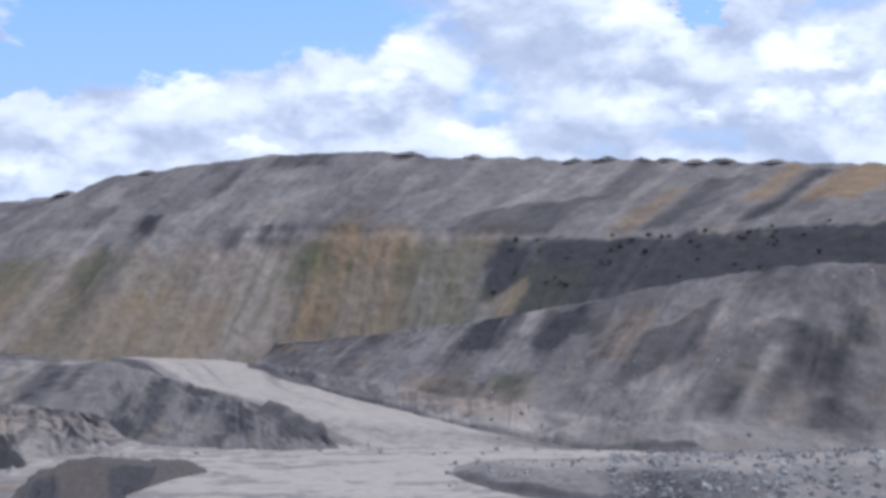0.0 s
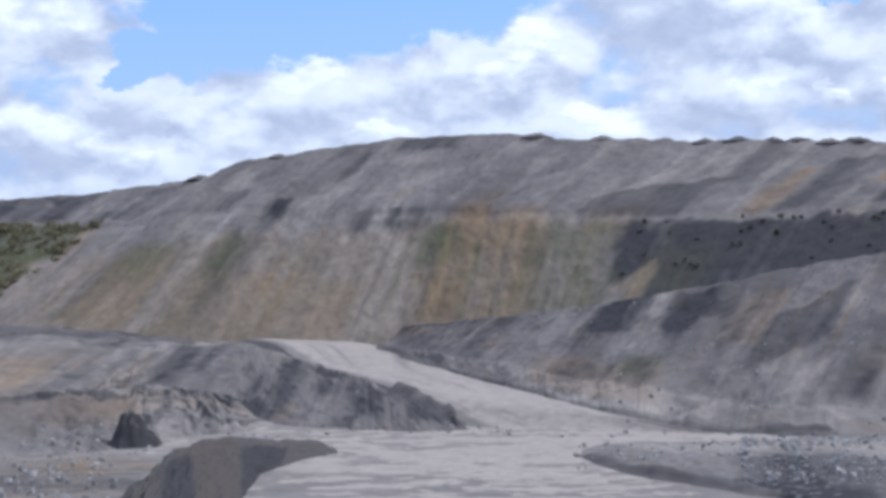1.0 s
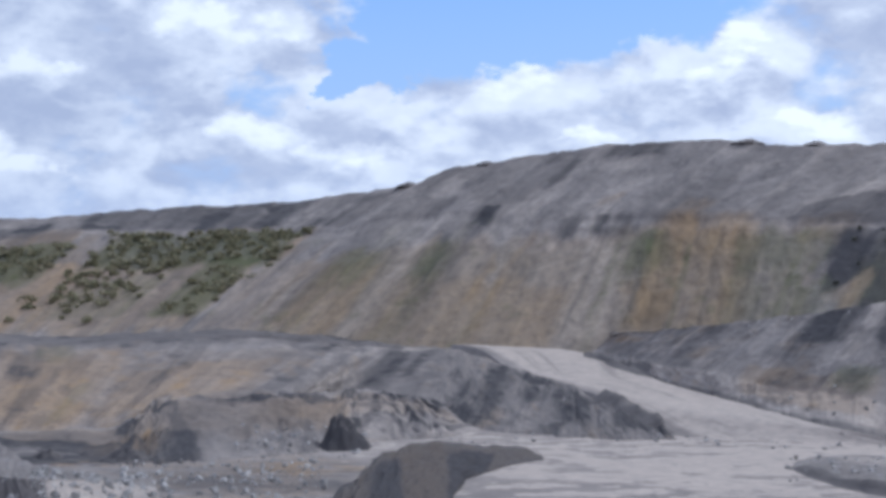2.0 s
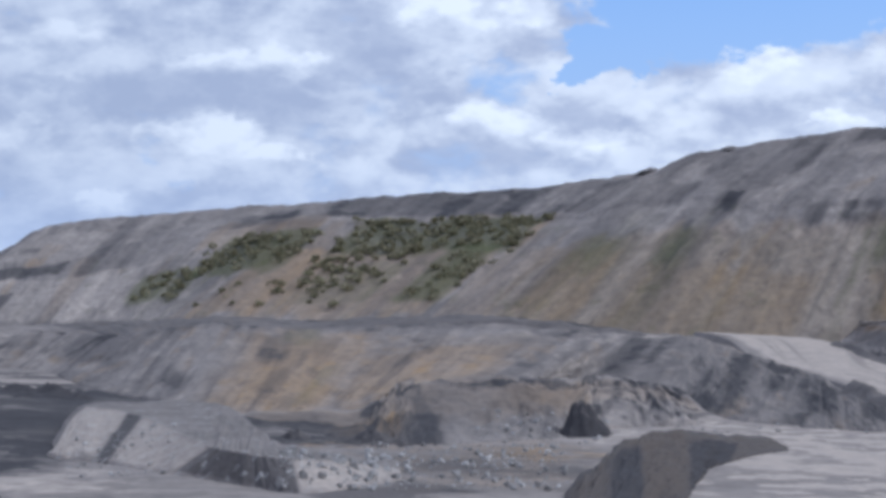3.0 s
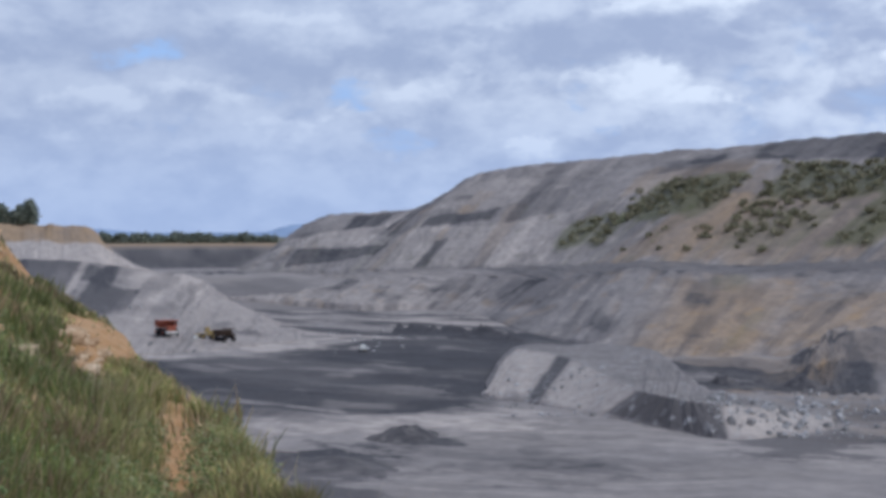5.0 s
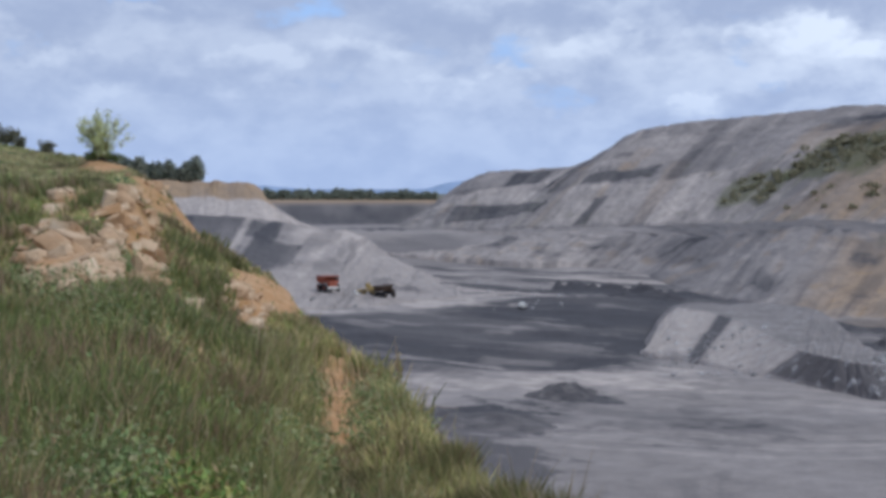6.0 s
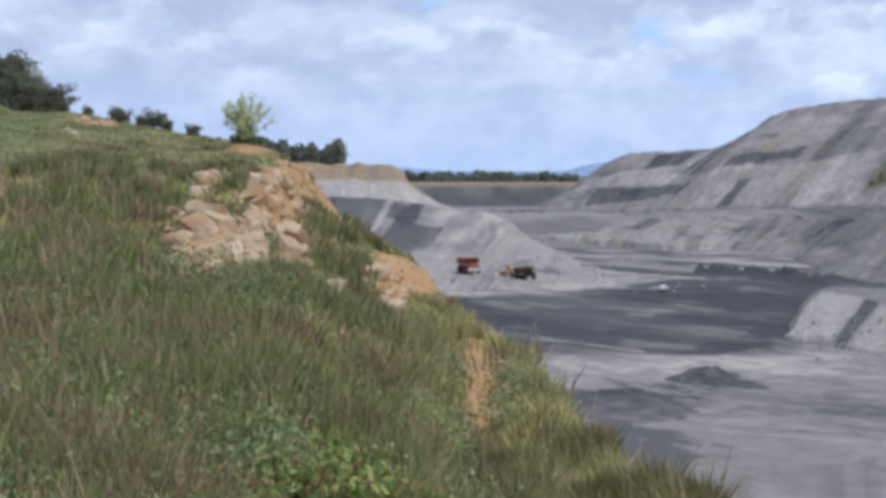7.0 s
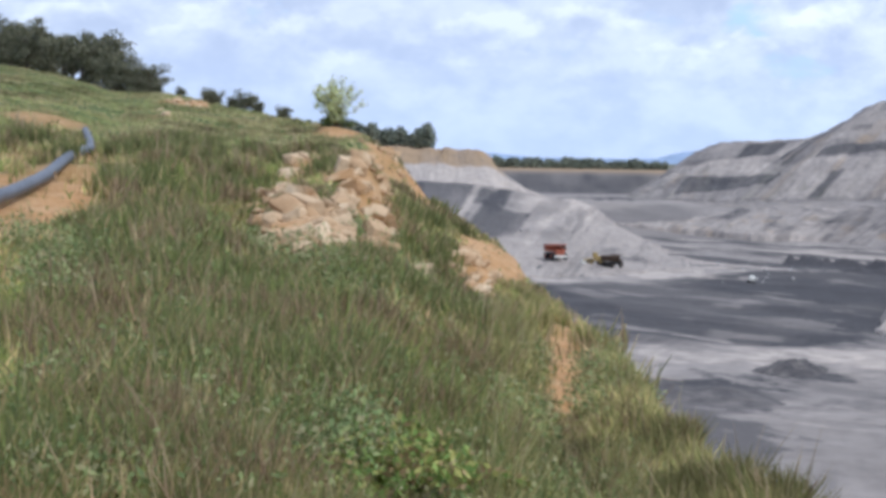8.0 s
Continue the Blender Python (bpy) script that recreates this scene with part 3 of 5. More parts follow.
    # sharp-edged slabs of fresh tips at the far end
    for kind, s0, s1, v0, v1, amount in (
            (DUST, 12.85, 13.65, 1.3, 1.97, 0.5), (CLAY, 12.45, 13.25, (1.4, 1.3), (0.8, 1.35), 0.4), (DARK, 13.2, 13.7, 0.8, 1.3, 0.35),
            (DARK, 13.86, 15.08, (1.0, 1.12), (1.22, 1.3), 0.8), (DARK, 14.28, 14.5, 1.52, 1.97, 0.8), (DARK, 15.5, 17.05, (1.5, 1.3), (1.66, 1.86), 0.8),
            (DUST, 13.6, 15.5, 1.32, 1.97, 0.38), (DARK, 15.58, 15.74, 0.35, 1.3, 0.8), (DARK, 15.82, 15.94, 0.3, 1.1, 0.7), (DARK, 16.2, 16.6, 0.1, 0.72, 0.85),
            (DUST, 16.0, 17.5, 0.75, 1.3, 0.45), (DUST, 13.6, 15.4, 0.3, 1.0, 0.3)):
        f.patch(kind, s0, s1, v0, v1, amount, 0.035, 0.1)
    f.tips(70, (DARK, DARK, DUST, CLAY), 0.0, 1.7, 5)
    return f.build("spoil_dump", SPOIL, ("plateau", "upper_lift", "lower_lift"), "long grey spoil dump with tipped streaks of coal and ochre clay")


def front_mound():
    f = Landform((behind(MOUND_CREST, 25, 6), MOUND_CREST, MOUND_FOOT, MOUND_TOE), 600, (6, 90, 24), 17)
    f.V -= 1
    f.roughen(3.0, 12, 1.8)
    f.shift(0.8 * fbm(f.A / 5, f.D / 7, 67, 4, 0.6))
    f.streaks(DARK, 0.4, 18, 0.02, 1, (0, 1)).streaks(DUST, 0.2, 11, 0.06, 2, (0, 1)).streaks(CLAY, 0.3, 12, 0.1, 3, (0, 1)).streaks(DARK, 0.25, 6, 0.1, 5, (0, 1))
    f.blotches(DARK, 0.35, 14, 0.08, 1).blotches(DUST, 0.35, 8, 0.1, 2).blotches(CLAY, 0.25, 9, 0.14, 3)
    for kind, s0, s1, v0, v1, amount in (
            (DARK, 2.4, 3.02, (0.18, 0.4), (0.6, 0.82), 0.75), (DUST, 3.94, 4.14, 0.0, 0.62, 0.6), (DARK, 3.62, 3.92, 0.02, 0.42, 0.7),
            (DARK, 4.16, 4.75, 0.02, 0.45, 0.7), (DARK, 1.45, 1.62, 0.3, 0.98, 0.45), (DARK, 1.75, 2.05, 0.5, 0.98, 0.4), (DARK, 1.05, 1.22, 0.3, 0.98, 0.5),
            (GREEN, 3.66, 3.95, 0.72, 0.97, 0.45), (CLAY, 3.6, 5.0, 0.8, 1.5, 0.35),
            (DARK, 1.2, 2.3, 0.02, 0.25, 0.35), (DUST, 3.0, 7.0, 1.0, 1.7, 0.4), (DARK, 2.0, 7.0, 1.8, 2.1, 0.5)):
        f.patch(kind, s0, s1, v0, v1, amount, 0.06, 0.35)
    f.tips(40, (DARK, DUST, DARK, DUST, CLAY), 0.0, 0.8, 6)
    return f.build("spoil_mound", SPOIL, ("back_slope", "front_face", "foot_bank"), "dark grey spoil mound with streaked face beside the haul road")


def bench():
    f = Landform((BENCH_BACK, BENCH_EDGE, BENCH_TOE), 900, (14, 80), 41)
    f.roughen(2.0, 12, 1.3)
    f.shift(0.8 * fbm(f.A / 5, f.D / 7, 68, 4, 0.6))
    f.streaks(DARK, 0.35, 16, 0.05, 1, (0.95, 3)).streaks(DUST, 0.25, 12, 0.08, 2, (0.95, 3))
    f.blotches(DARK, 0.35, 15, 0.08, 1).blotches(DUST, 0.35, 9, 0.1, 2).blotches(CLAY, 0.3, 12, 0.12, 3)
    f.soil[..., DARK] += 0.32 * (1 - step(f.S, 4.2, 5.4))
    for kind, s0, s1, v0, v1, amount in (
            (DARK, 5, 12, 0.0, 1.0, 0.55), (DUST, 3, 7.2, 0.55, 0.95, 0.8), (CLAY, 8.2, 9.5, 1.05, 2.0, 0.4), (CLAY, 8.5, 9.2, 1.2, 2.0, 0.2),
            (CLAY, 6.5, 8, 1.4, 2.0, 0.4), (CLAY, 6.3, 9.7, 1.15, 2.0, 0.14), (DARK, 7.9, 8.0, 1.2, 1.7, 0.5), (GREEN, 8.3, 8.5, 1.5, 1.9, 0.4), (DARK, 8.9, 8.98, 1.1, 1.8, 0.4), (GREEN, 8.8, 9.1, 1.02, 1.2, 0.4),
            (DARK, 4.7, 5.2, 1.0, 1.8, 0.7), (DARK, 2.9, 3.2, 1.0, 1.9, 0.6), (DARK, 3.2, 3.9, 1.75, 2.1, 0.8),
            (DARK, 1.4, 2.0, 1.1, 1.8, 0.5), (DARK, 0.2, 1.0, 1.0, 1.7, 0.5), (DARK, 11.0, 12.4, 1.0, 1.7, 0.4),
            (DUST, 12, 17, 1.5, 2.1, 0.4), (DUST, 12.4, 17, 0.4, 1.5, 0.25), (DARK, 13.2, 13.5, 1.1, 1.7, 0.3), (DARK, 14.6, 15.0, 1.1, 1.6, 0.3)):
        f.patch(kind, s0, s1, v0, v1, amount)
    f.tips(46, (DARK, DUST, DARK, CLAY), 1.0, 1.8, 7)
    return f.build("bench_slope", SPOIL, ("bench_top", "bench_face"), "grey and ochre bench slope above the pit floor")


def haul_road():
    f = Landform((tuple((b + 0.25, r - 4, z - 5) for b, r, z in RAMP_L), RAMP_L, RAMP_R), 200, (8, 50), 53)
    f.D = np.maximum(f.D - f.D[:, 8:9], 0)
    f.pts[..., 2] += 0.5 - 1.3 * step(f.S, 4.2, 5.4)
    f.roughen(0.3, 6, 0.5)
    across = f.D / f.D[:, -1:]
    f.soil[..., DUST] = (0.95 + 0.4 * fbm(f.A / 40, f.D / 4, 5)) * step(across + 0.12 * fbm(f.A / 12, f.D / 12, 6), 0.05, 0.16)
    f.soil[..., DARK] = 0.35 * step(fbm(f.A / 60, f.D / 2.5, 8), 0.1, 0.3)
    return tagged(f.build("haul_road", SPOIL, ("shoulder", "roadway"), "pale dusty haul road climbing to the bench", "road"), kind="structure")


def simple(name, label, lines, across, downs, seed, furrow, wide, lump, patches=(), streaks=(), base=None, mat=None):
    f = Landform(lines, across, downs, seed)
    f.roughen(furrow, wide, lump, True)
    if base:
        f.soil[..., base[0]] += base[1]
    for a in streaks:
        f.streaks(*a)
    for a in patches:
        f.patch(*a)
    return f.build(name, mat or SPOIL, ("top", "face", "talus")[:len(lines) - 1], label)


def pit_heaps():
    simple("rock_ledge", "lumpy grey rock ledge with thin dark coal seams", (behind(LEDGE_CREST, 30, 3), LEDGE_CREST, LEDGE_TOE),
           360, (6, 70), 61, 0.6, 9, 3.6,
           [(DARK, 1, 6, 1.0, 1.14, 0.8, 0.1, 1.2), (DARK, 4.6, 8, 1.55, 2.1, 0.8), (CLAY, 5.2, 6.2, 1.5, 1.85, 0.7), (CLAY, 0.5, 4, 1.1, 1.5, 0.25), (CLAY, 2.5, 7, 1.05, 1.7, 0.3),
            (DARK, 0, 3, 1.55, 1.75, 0.6, 0.1, 1.2), (DUST, 0, 2.5, 1.2, 2, 0.35), (DARK, 0, 2.5, 1.3, 1.42, 0.6, 0.06, 1.0), (DARK, 2.5, 7, 1.15, 1.6, 0.35, 0.2, 1.2)], [(DARK, 0.4, 10, 0.02, 1)])
    simple("terrace_bank", "pale rubble bank with dark tipped strips round a low terrace", (TERRACE_BACK, TERRACE_CREST, TERRACE_TOE),
           360, (24, 50), 71, 0.8, 7, 0.9,
           [(DARK, 1.95, 2.3, 1.0, 2.0, 0.85, 0.05, 0.1), (DARK, 3.95, 5.7, 1.02, (1.95, 2.1), 0.62, 0.06, 0.12), (DUST, 0.2, 1.95, 1, 2, 0.6), (DUST, 2.3, 3.95, 1, 2, 0.75),
            (DUST, 5.7, 8, 1, 2, 0.85), (DARK, 0, 6.4, 0.0, 0.97, 0.22)], [], None, RUBBLE)
    simple("coal_heap", "dark brown-grey coal heap with steep face", (behind(HEAP_CREST, 30, 4), HEAP_CREST, HEAP_TOE),
           300, (6, 70), 81, 1.1, 10, 2.8, [(DUST, 3.2, 6, 0.9, 1.12, 0.4), (DUST, 3.6, 6.2, 1.0, 2.1, 0.35), (CLAY, 2.0, 3.2, 1.0, 2.0, 0.3), (CLAY, 0, 6, 1, 2, 0.4), (DARK, 3.3, 4.4, 1.25, 2, 0.5), (DARK, 1.6, 2.2, 1.15, 1.8, 0.4)], [(DUST, 0.3, 10, 0.08, 2), (CLAY, 0.25, 7, 0.1, 3)], (DARK, 0.78))
    simple("road_island", "low grey rubble island between haul roads", (ISLAND_BACK, ISLAND_CREST, ISLAND_TOE),
           300, (24, 60), 91, 0.8, 8, 1.1, [(DARK, 0, 3, 1.75, 2.1, 0.7), (DARK, 2.2, 3.3, 1.2, 2, 0.6), (DUST, 1, 6, 0.3, 1.1, 0.5)],
           [(DARK, 0.4, 14, 0.06, 1)], None, RUBBLE)
    simple("overburden_tongue", "pale grey overburden tongue sloping down to the pit floor",
           (behind(TONGUE_CREST, 60, 14), TONGUE_CREST, TONGUE_TOE), 400, (8, 80), 101, 1.6, 14, 1.8,
           [(DARK, -1, 1.0, 1.01, 1.95, 0.72, 0.05, 0.15), (DARK, 1.13, 1.78, 1.03, 1.26, 0.72, 0.05, 0.15), (DARK, 1.3, 2.32, (1.22, 1.32), (1.7, 1.6), 0.8, 0.05, 0.15),
            (DUST, 2.1, 7, 1.0, 2.1, 0.42), (DUST, 1.0, 1.13, 1.0, 1.6, 0.6, 0.04, 0.1), (DUST, 2.0, 3.4, 1.0, 1.2, 0.5), (DUST, 2.5, 2.7, 1.35, 1.7, 0.5, 0.05),
            (DARK, 2.4, 3.2, 1.45, 1.62, 0.35), (DARK, 3.9, 4.3, 1.5, 1.66, 0.5), (DARK, 4.3, 4.9, 1.62, 1.8, 0.6)], [(DARK, 0.35, 12, 0.08, 1)])
    simple("quarry_cliff", "ochre clay cliff over pale talus at the pit's far end", (behind(CLIFF_TOP, 90, 1), CLIFF_TOP, CLIFF_MID, CLIFF_TOE),
           300, (6, 40, 40), 111, 2.5, 9, 1.5, [(CLAY, -1, 3.6, 0.9, 2.05, 0.95), (DUST, 0, 5, 2.0, 3.1, 0.7), (CLAY, -1, 3.4, 0, 1, 0.8)], [(DUST, 0.35, 6, 0.05, 1, (1, 3))])


def windrow(name, line, width, height, seed, soil=(0.5, 0, 0, 0), n=160, label="low dark windrow of graded dirt along the haul road"):
    """A low bank of graded dirt along a road's edge."""
    s = np.linspace(0, len(line) - 1, n)
    p = glide(line, s)
    dg = bpy.context.evaluated_depsgraph_get()
    for q in p:
        hit, at, *_ = scene.ray_cast(dg, (q[0], q[1], 120.0), (0, 0, -1))
        q[2] = at.z if hit else q[2]
    d = np.gradient(p, axis=0)
    side = np.stack([d[:, 1], -d[:, 0]], -1)
    side /= np.linalg.norm(side, axis=1, keepdims=True)
    v = np.linspace(-1, 1, 9)
    wide = width * (0.8 + 0.9 * fbm(s * 3, s * 0, seed))
    pts = np.repeat(p[:, None], 9, 1)
    pts[..., :2] += side[:, None] * (v[None, :, None] * wide[:, None, None])
    for q in pts.reshape(-1, 3):
        hit, at, *_ = scene.ray_cast(dg, (q[0], q[1], 120.0), (0, 0, -1))
        q[2] = at.z if hit else q[2]
    pts[..., 2] += np.maximum(0.05, height * (1 - np.abs(v))[None] * (0.75 + 1.3 * fbm(s[:, None] * 5 + 0 * v[None], v[None] + 0 * s[:, None], seed + 2))) - 0.2
    pts[..., 2] -= 1.6 * height * (np.exp(-np.arange(n) / 7.0) + np.exp(-np.arange(n)[::-1] / 7.0))[:, None]
    sl = np.zeros((n, 9, 4)) + np.array(soil)
    return tagged(grid_mesh(name, pts, SPOIL, sl), label, "earth bank", "windrows")


def floor_height(B, R):
    X, Y = -np.sin(np.radians(B)) * R, np.cos(np.radians(B)) * R
    return 12 * step(R, 760, 900) + 17 * step(R, 1180, 1270) + (1 - step(R, 900, 1200)) * (
        1.6 * fbm(X / 60, Y / 60, 2) + (0.12 + 0.16 * step(B, 14, 20)) * fbm(X / 9, Y / 9, 6)) - 0.5


def ground():
    b = np.concatenate([np.linspace(-180, -32, 40)[:-1], np.linspace(-32, 62, 1100), np.linspace(62, 180, 32)[1:]])
    r = np.concatenate([np.linspace(2, 200, 12)[:-1], np.geomspace(200, 900, 340), np.geomspace(900, 4900, 70)[1:]])
    B, R = np.meshgrid(b, r, indexing="ij")
    X, Y = -np.sin(np.radians(B)) * R, np.cos(np.radians(B)) * R
    Z = floor_height(B, R)
    soil = np.zeros((*B.shape, 4))
    low = np.interp(B, (29, 32.8, 34.0, 35.9, 37.5, 40.4, 43.5, 46, 60), (560, 500, 352, 336, 322, 320, 318, 305, 290))
    top = np.interp(B, (29, 32.5, 35, 36.1, 40.9, 46.2, 60), (535, 560, 600, 577, 512, 461, 430))
    seam = fbm(X / 70 + 0.5 * fbm(X / 40, Y / 40, 3), Y / 9, 14, 5, 0.6)
    rag = 30 * fbm(X / 35, Y / 12, 4)
    coal = step(R + 0.5 * rag, low - 5, low + 5) * (1 - step(R + 0.6 * rag, top - 8, top + 6))
    soil[..., DARK] = coal * np.clip(1.0 - 0.42 * step(seam, -0.02, 0.16) - 0.55 * step(fbm(X / 20, Y / 12, 55), 0.1, 0.2) - 0.25 * step(fbm(X / 90, Y / 30, 58), 0.0, 0.2), 0, 1)
    Z += coal * (3.2 * fbm(X / 34, Y / 12, 47, 5, 0.62) - 0.2)
    ledges = step(R, 530, 570) * (1 - step(R, 740, 790)) * step(B, 32, 35) * (1 - step(B, 44, 46))
    Z += ledges * 3.2 * fbm(X / 45, Y / 13, 33, 4, 0.6)
    soil[..., DARK] += 0.85 * ledges * step(fbm(X / 60, Y / 14, 23, 4), -0.06, 0.08)
    soil[..., DUST] = (0.30 - 0.2 * step(B, 22, 27)) * (1 - coal) * step(fbm(X / 55, Y / 30, 12, 5), -0.2, 0.15) + 0.5 * ledges * step(fbm(X / 45, Y / 12, 29), 0.0, 0.15)
    # tracks and spills: soil, bearing, range, half widths, amount
    for kind, pb, pr, hb, hr, amount in (
            (DARK, 40.9, 228, 2.9, 34, 0.7), (DARK, 41.0, 262, 2.3, 8, 1.0), (DARK, 33.0, 238, 3.0, 12, 0.35), (DARK, 37.0, 276, 0.9, 7, 0.8), (CLAY, 42.4, 262, 1.5, 8, 0.5), (DUST, 35.0, 304, 3.0, 20, 0.5), (DUST, 41, 300, 5, 12, 0.45), (DARK, 37.0, 330, 1.2, 10, 0.5), (DARK, 38.0, 285, 1.3, 18, 0.3), 
            (DARK, 32, 255, 6, 14, 0.25), (DARK, 35, 362, 1.6, 30, 0.45), (DUST, 3, 345, 8, 70, 1.5), (DUST, -3, 395, 7, 22, 1.5),
            (DARK, 23.5, 276, 2.6, 16, 0.6), (DARK, 20, 335, 5, 30, 0.25), (CLAY, 20.5, 330, 4, 40, 0.25), (DARK, 19.0, 315, 4, 22, 0.35), (CLAY, 18.0, 345, 2, 10, 0.5), (DARK, 27, 392, 4, 24, 0.6), (DARK, 26.3, 375, 1.4, 8, 0.7),
            (CLAY, 24.6, 372, 1.5, 8, 0.7), (DARK, 40.0, 1090, 2.0, 60, 0.5), (DARK, 44.6, 1010, 1.0, 40, 0.9), (DUST, 13.5, 450, 3, 40, 0.7),
            (DARK, 12.6, 428, 1.5, 8, 0.5), (DUST, 45.5, 530, 5, 50, 0.7), (DARK, 43.4, 560, 1.2, 12, 0.5), (DARK, 35.0, 575, 3.5, 22, 0.9), (DARK, 31.0, 500, 2.5, 18, 0.6)):
        m = ((B - pb) / hb) ** 2 + ((R - pr) / hr) ** 2 + 3.0 * fbm(X / 22, Y / 9, kind + int(pr), 5, 0.65) + 7.0 * fbm(X / 9, Y / 5, int(pr), 5, 0.65)
        soil[..., kind] += amount * (1 - step(m, 0.3, 1.3))
    rut = fbm(B * 0.9, R / 5.0 + 0.4 * B, 44, 3) * (1 - step(R, 330, 380)) * step(B, 26, 32)
    soil[..., DARK] += 0.3 * step(rut, 0.08, 0.25)
    for cb, cr, rad in ((31, 300, 62), (36, 205, 75)):
        d = np.hypot(X + np.sin(np.radians(cb)) * cr, Y - np.cos(np.radians(cb)) * cr) + 5 * fbm(X / 30, Y / 30, 3)
        for k in (0, 3.2, 9, 12.2, 19):
            soil[..., DUST] += 0.35 * np.exp(-((d - rad - k) / 0.9) ** 2) * step(fbm(X / 25, Y / 25, 7 + int(k)), -0.2, 0.05) * step(B, 24, 27)
    soil[..., DARK] += (0.75 + 1.2 * fbm(X / 50, Y / 14, 19)) * step(R + 60 * fbm(X / 60, Y / 60, 9), 1120, 1190) * (1 - step(R, 1244, 1252))
    soil[..., DUST] += 0.6 * step(fbm(X / 70, Y / 40, 37), 0.0, 0.15) * step(R, 820, 880) * (1 - step(R, 1080, 1140))
    soil[..., DARK] += 0.4 * step(fbm(X / 60, Y / 45, 38), -0.1, 0.1) * step(R, 760, 820) * (1 - step(R, 1000, 1100))
    soil[..., GREEN] += 0.7 * step(R, 1330, 1400)
    soil[..., CLAY] += step(R + 14 * fbm(X / 40, Y / 40, 15), 1244, 1252) * (1 - step(R, 1340, 1500))
    soil[..., DUST] *= 1 - step(R, 1200, 1270)
    return tagged(grid_mesh("ground", np.stack([X, Y, Z], -1), SPOIL, soil), kind="structure")


EDGE = np.asarray(HILL_EDGE)[::-1]
EDGE_B = np.r_[-130, -90, -40, 25, EDGE[:, 0], 110, 180, 215, 230]


def hill_rim(b):
    return np.interp(b, EDGE_B, np.r_[60, 30, 7, 5, EDGE[:, 1], 220, 220, 120, 60]), np.interp(b, EDGE_B, np.r_[35, 34.6, 34.3, 34.4, EDGE[:, 2], 50, 46, 38, 35])


def hill_lump(x, y, r):
    return 0.3 * fbm(x / 3.1, y / 3.1, 3) * np.clip(r / 14, 0.15, 1.6) + 0.9 * fbm(x / 17, y / 17, 8) * np.clip((r - 12) / 40, 0, 1)


# crags: bearing, range, half widths, height
CRAGS = ((55.1, 19.6, 2.2, 2.6, 0.45), (56.3, 17.4, 1.1, 1.5, 0.3), (53.4, 20.8, 0.9, 1.8, 0.45), (55.6, 26.0, 1.0, 3.0, 0.3), (49.6, 21.6, 0.8, 1.8, 0.3), (52.6, 40.0, 1.4, 5.0, 0.2))


def crag(b, r):
    return sum(h * np.exp(-((b - cb) / hb) ** 2 - ((r - cr) / hr) ** 2) for cb, cr, hb, hr, h in CRAGS)


def hill_z(b, r):
    er, ez = hill_rim(b)
    x, y = -np.sin(np.radians(b)) * r, np.cos(np.radians(b)) * r
    k = np.clip((r - 1.2) / (er - 1.2), 0, 1)
    return 34.4 + (ez - 34.4) * k + (hill_lump(x, y, r) + crag(b, r)) * (1 - step(k, 0.9, 1.0)) - 0.15 * k


# bare ground on the hill: bearing, range, half widths, amount of bare earth
BARE = ((54.5, 53, 1.2, 7, 1.0), (52.8, 36, 0.9, 6, 0.9), (53.6, 31, 0.7, 3, 0.9), (51.6, 39, 0.7, 7, 1.1), (48.9, 28.5, 1.3, 5.5, 1.4), (46.2, 15.2, 0.9, 4.2, 1.6),
        (64.6, 19.4, 1.9, 3.2, 1.2), (66.3, 19.5, 1.3, 3.5, 1.0), (65.6, 15, 1.6, 1.3, 0.7), (64.9, 41, 1.4, 7, 0.7), (55.8, 24.0, 0.9, 3.0, 0.8), (53.0, 15.8, 0.7, 0.8, 0.7),
        (51.7, 17.5, 0.7, 1.0, 0.7), (49.5, 21.4, 0.9, 2.4, 1.1), (60.1, 82, 1.0, 9, 0.9), (65.9, 26, 1.0, 3, 0.5), (43.2, 9.6, 0.5, 0.7, 0.9),
        (63.4, 28, 0.8, 6, 0.7), (64.3, 23, 1.2, 3, 0.8), (56.4, 15.9, 1.0, 1.3, 1.0), (55.1, 16.3, 0.9, 1.1, 1.0), (53.5, 19.2, 1.1, 2.1, 0.9), (57.0, 19.5, 0.7, 2.2, 0.8))
# where the grass is thin and short
LOW = ((46.0, 11.8, 1.2, 3.6), (55.8, 14.3, 2.4, 2.2), (53.4, 17.2, 1.2, 2.0), (55.2, 18.0, 2.2, 2.6), (57.0, 17.6, 0.9, 2.2), (49.3, 18.0, 1.1, 3.0), (48.9, 25.0, 1.2, 5.0), (65.3, 15.0, 2.0, 4.0), (53.2, 30.0, 1.5, 8.0), (52.8, 6.1, 3.0, 0.7))


def bare(b, r):
    x, y = -np.sin(np.radians(b)) * r, np.cos(np.radians(b)) * r
    out = 0.0
    for pb, pr, hb, hr, amount in BARE:
        m = ((b - pb) / hb) ** 2 + ((r - pr) / hr) ** 2 + 2.4 * fbm(x / 1.6, y / 1.6, int(pr), 5, 0.65)
        out = np.maximum(out, amount * (1 - step(m, 0.3, 1.3)))
    return out


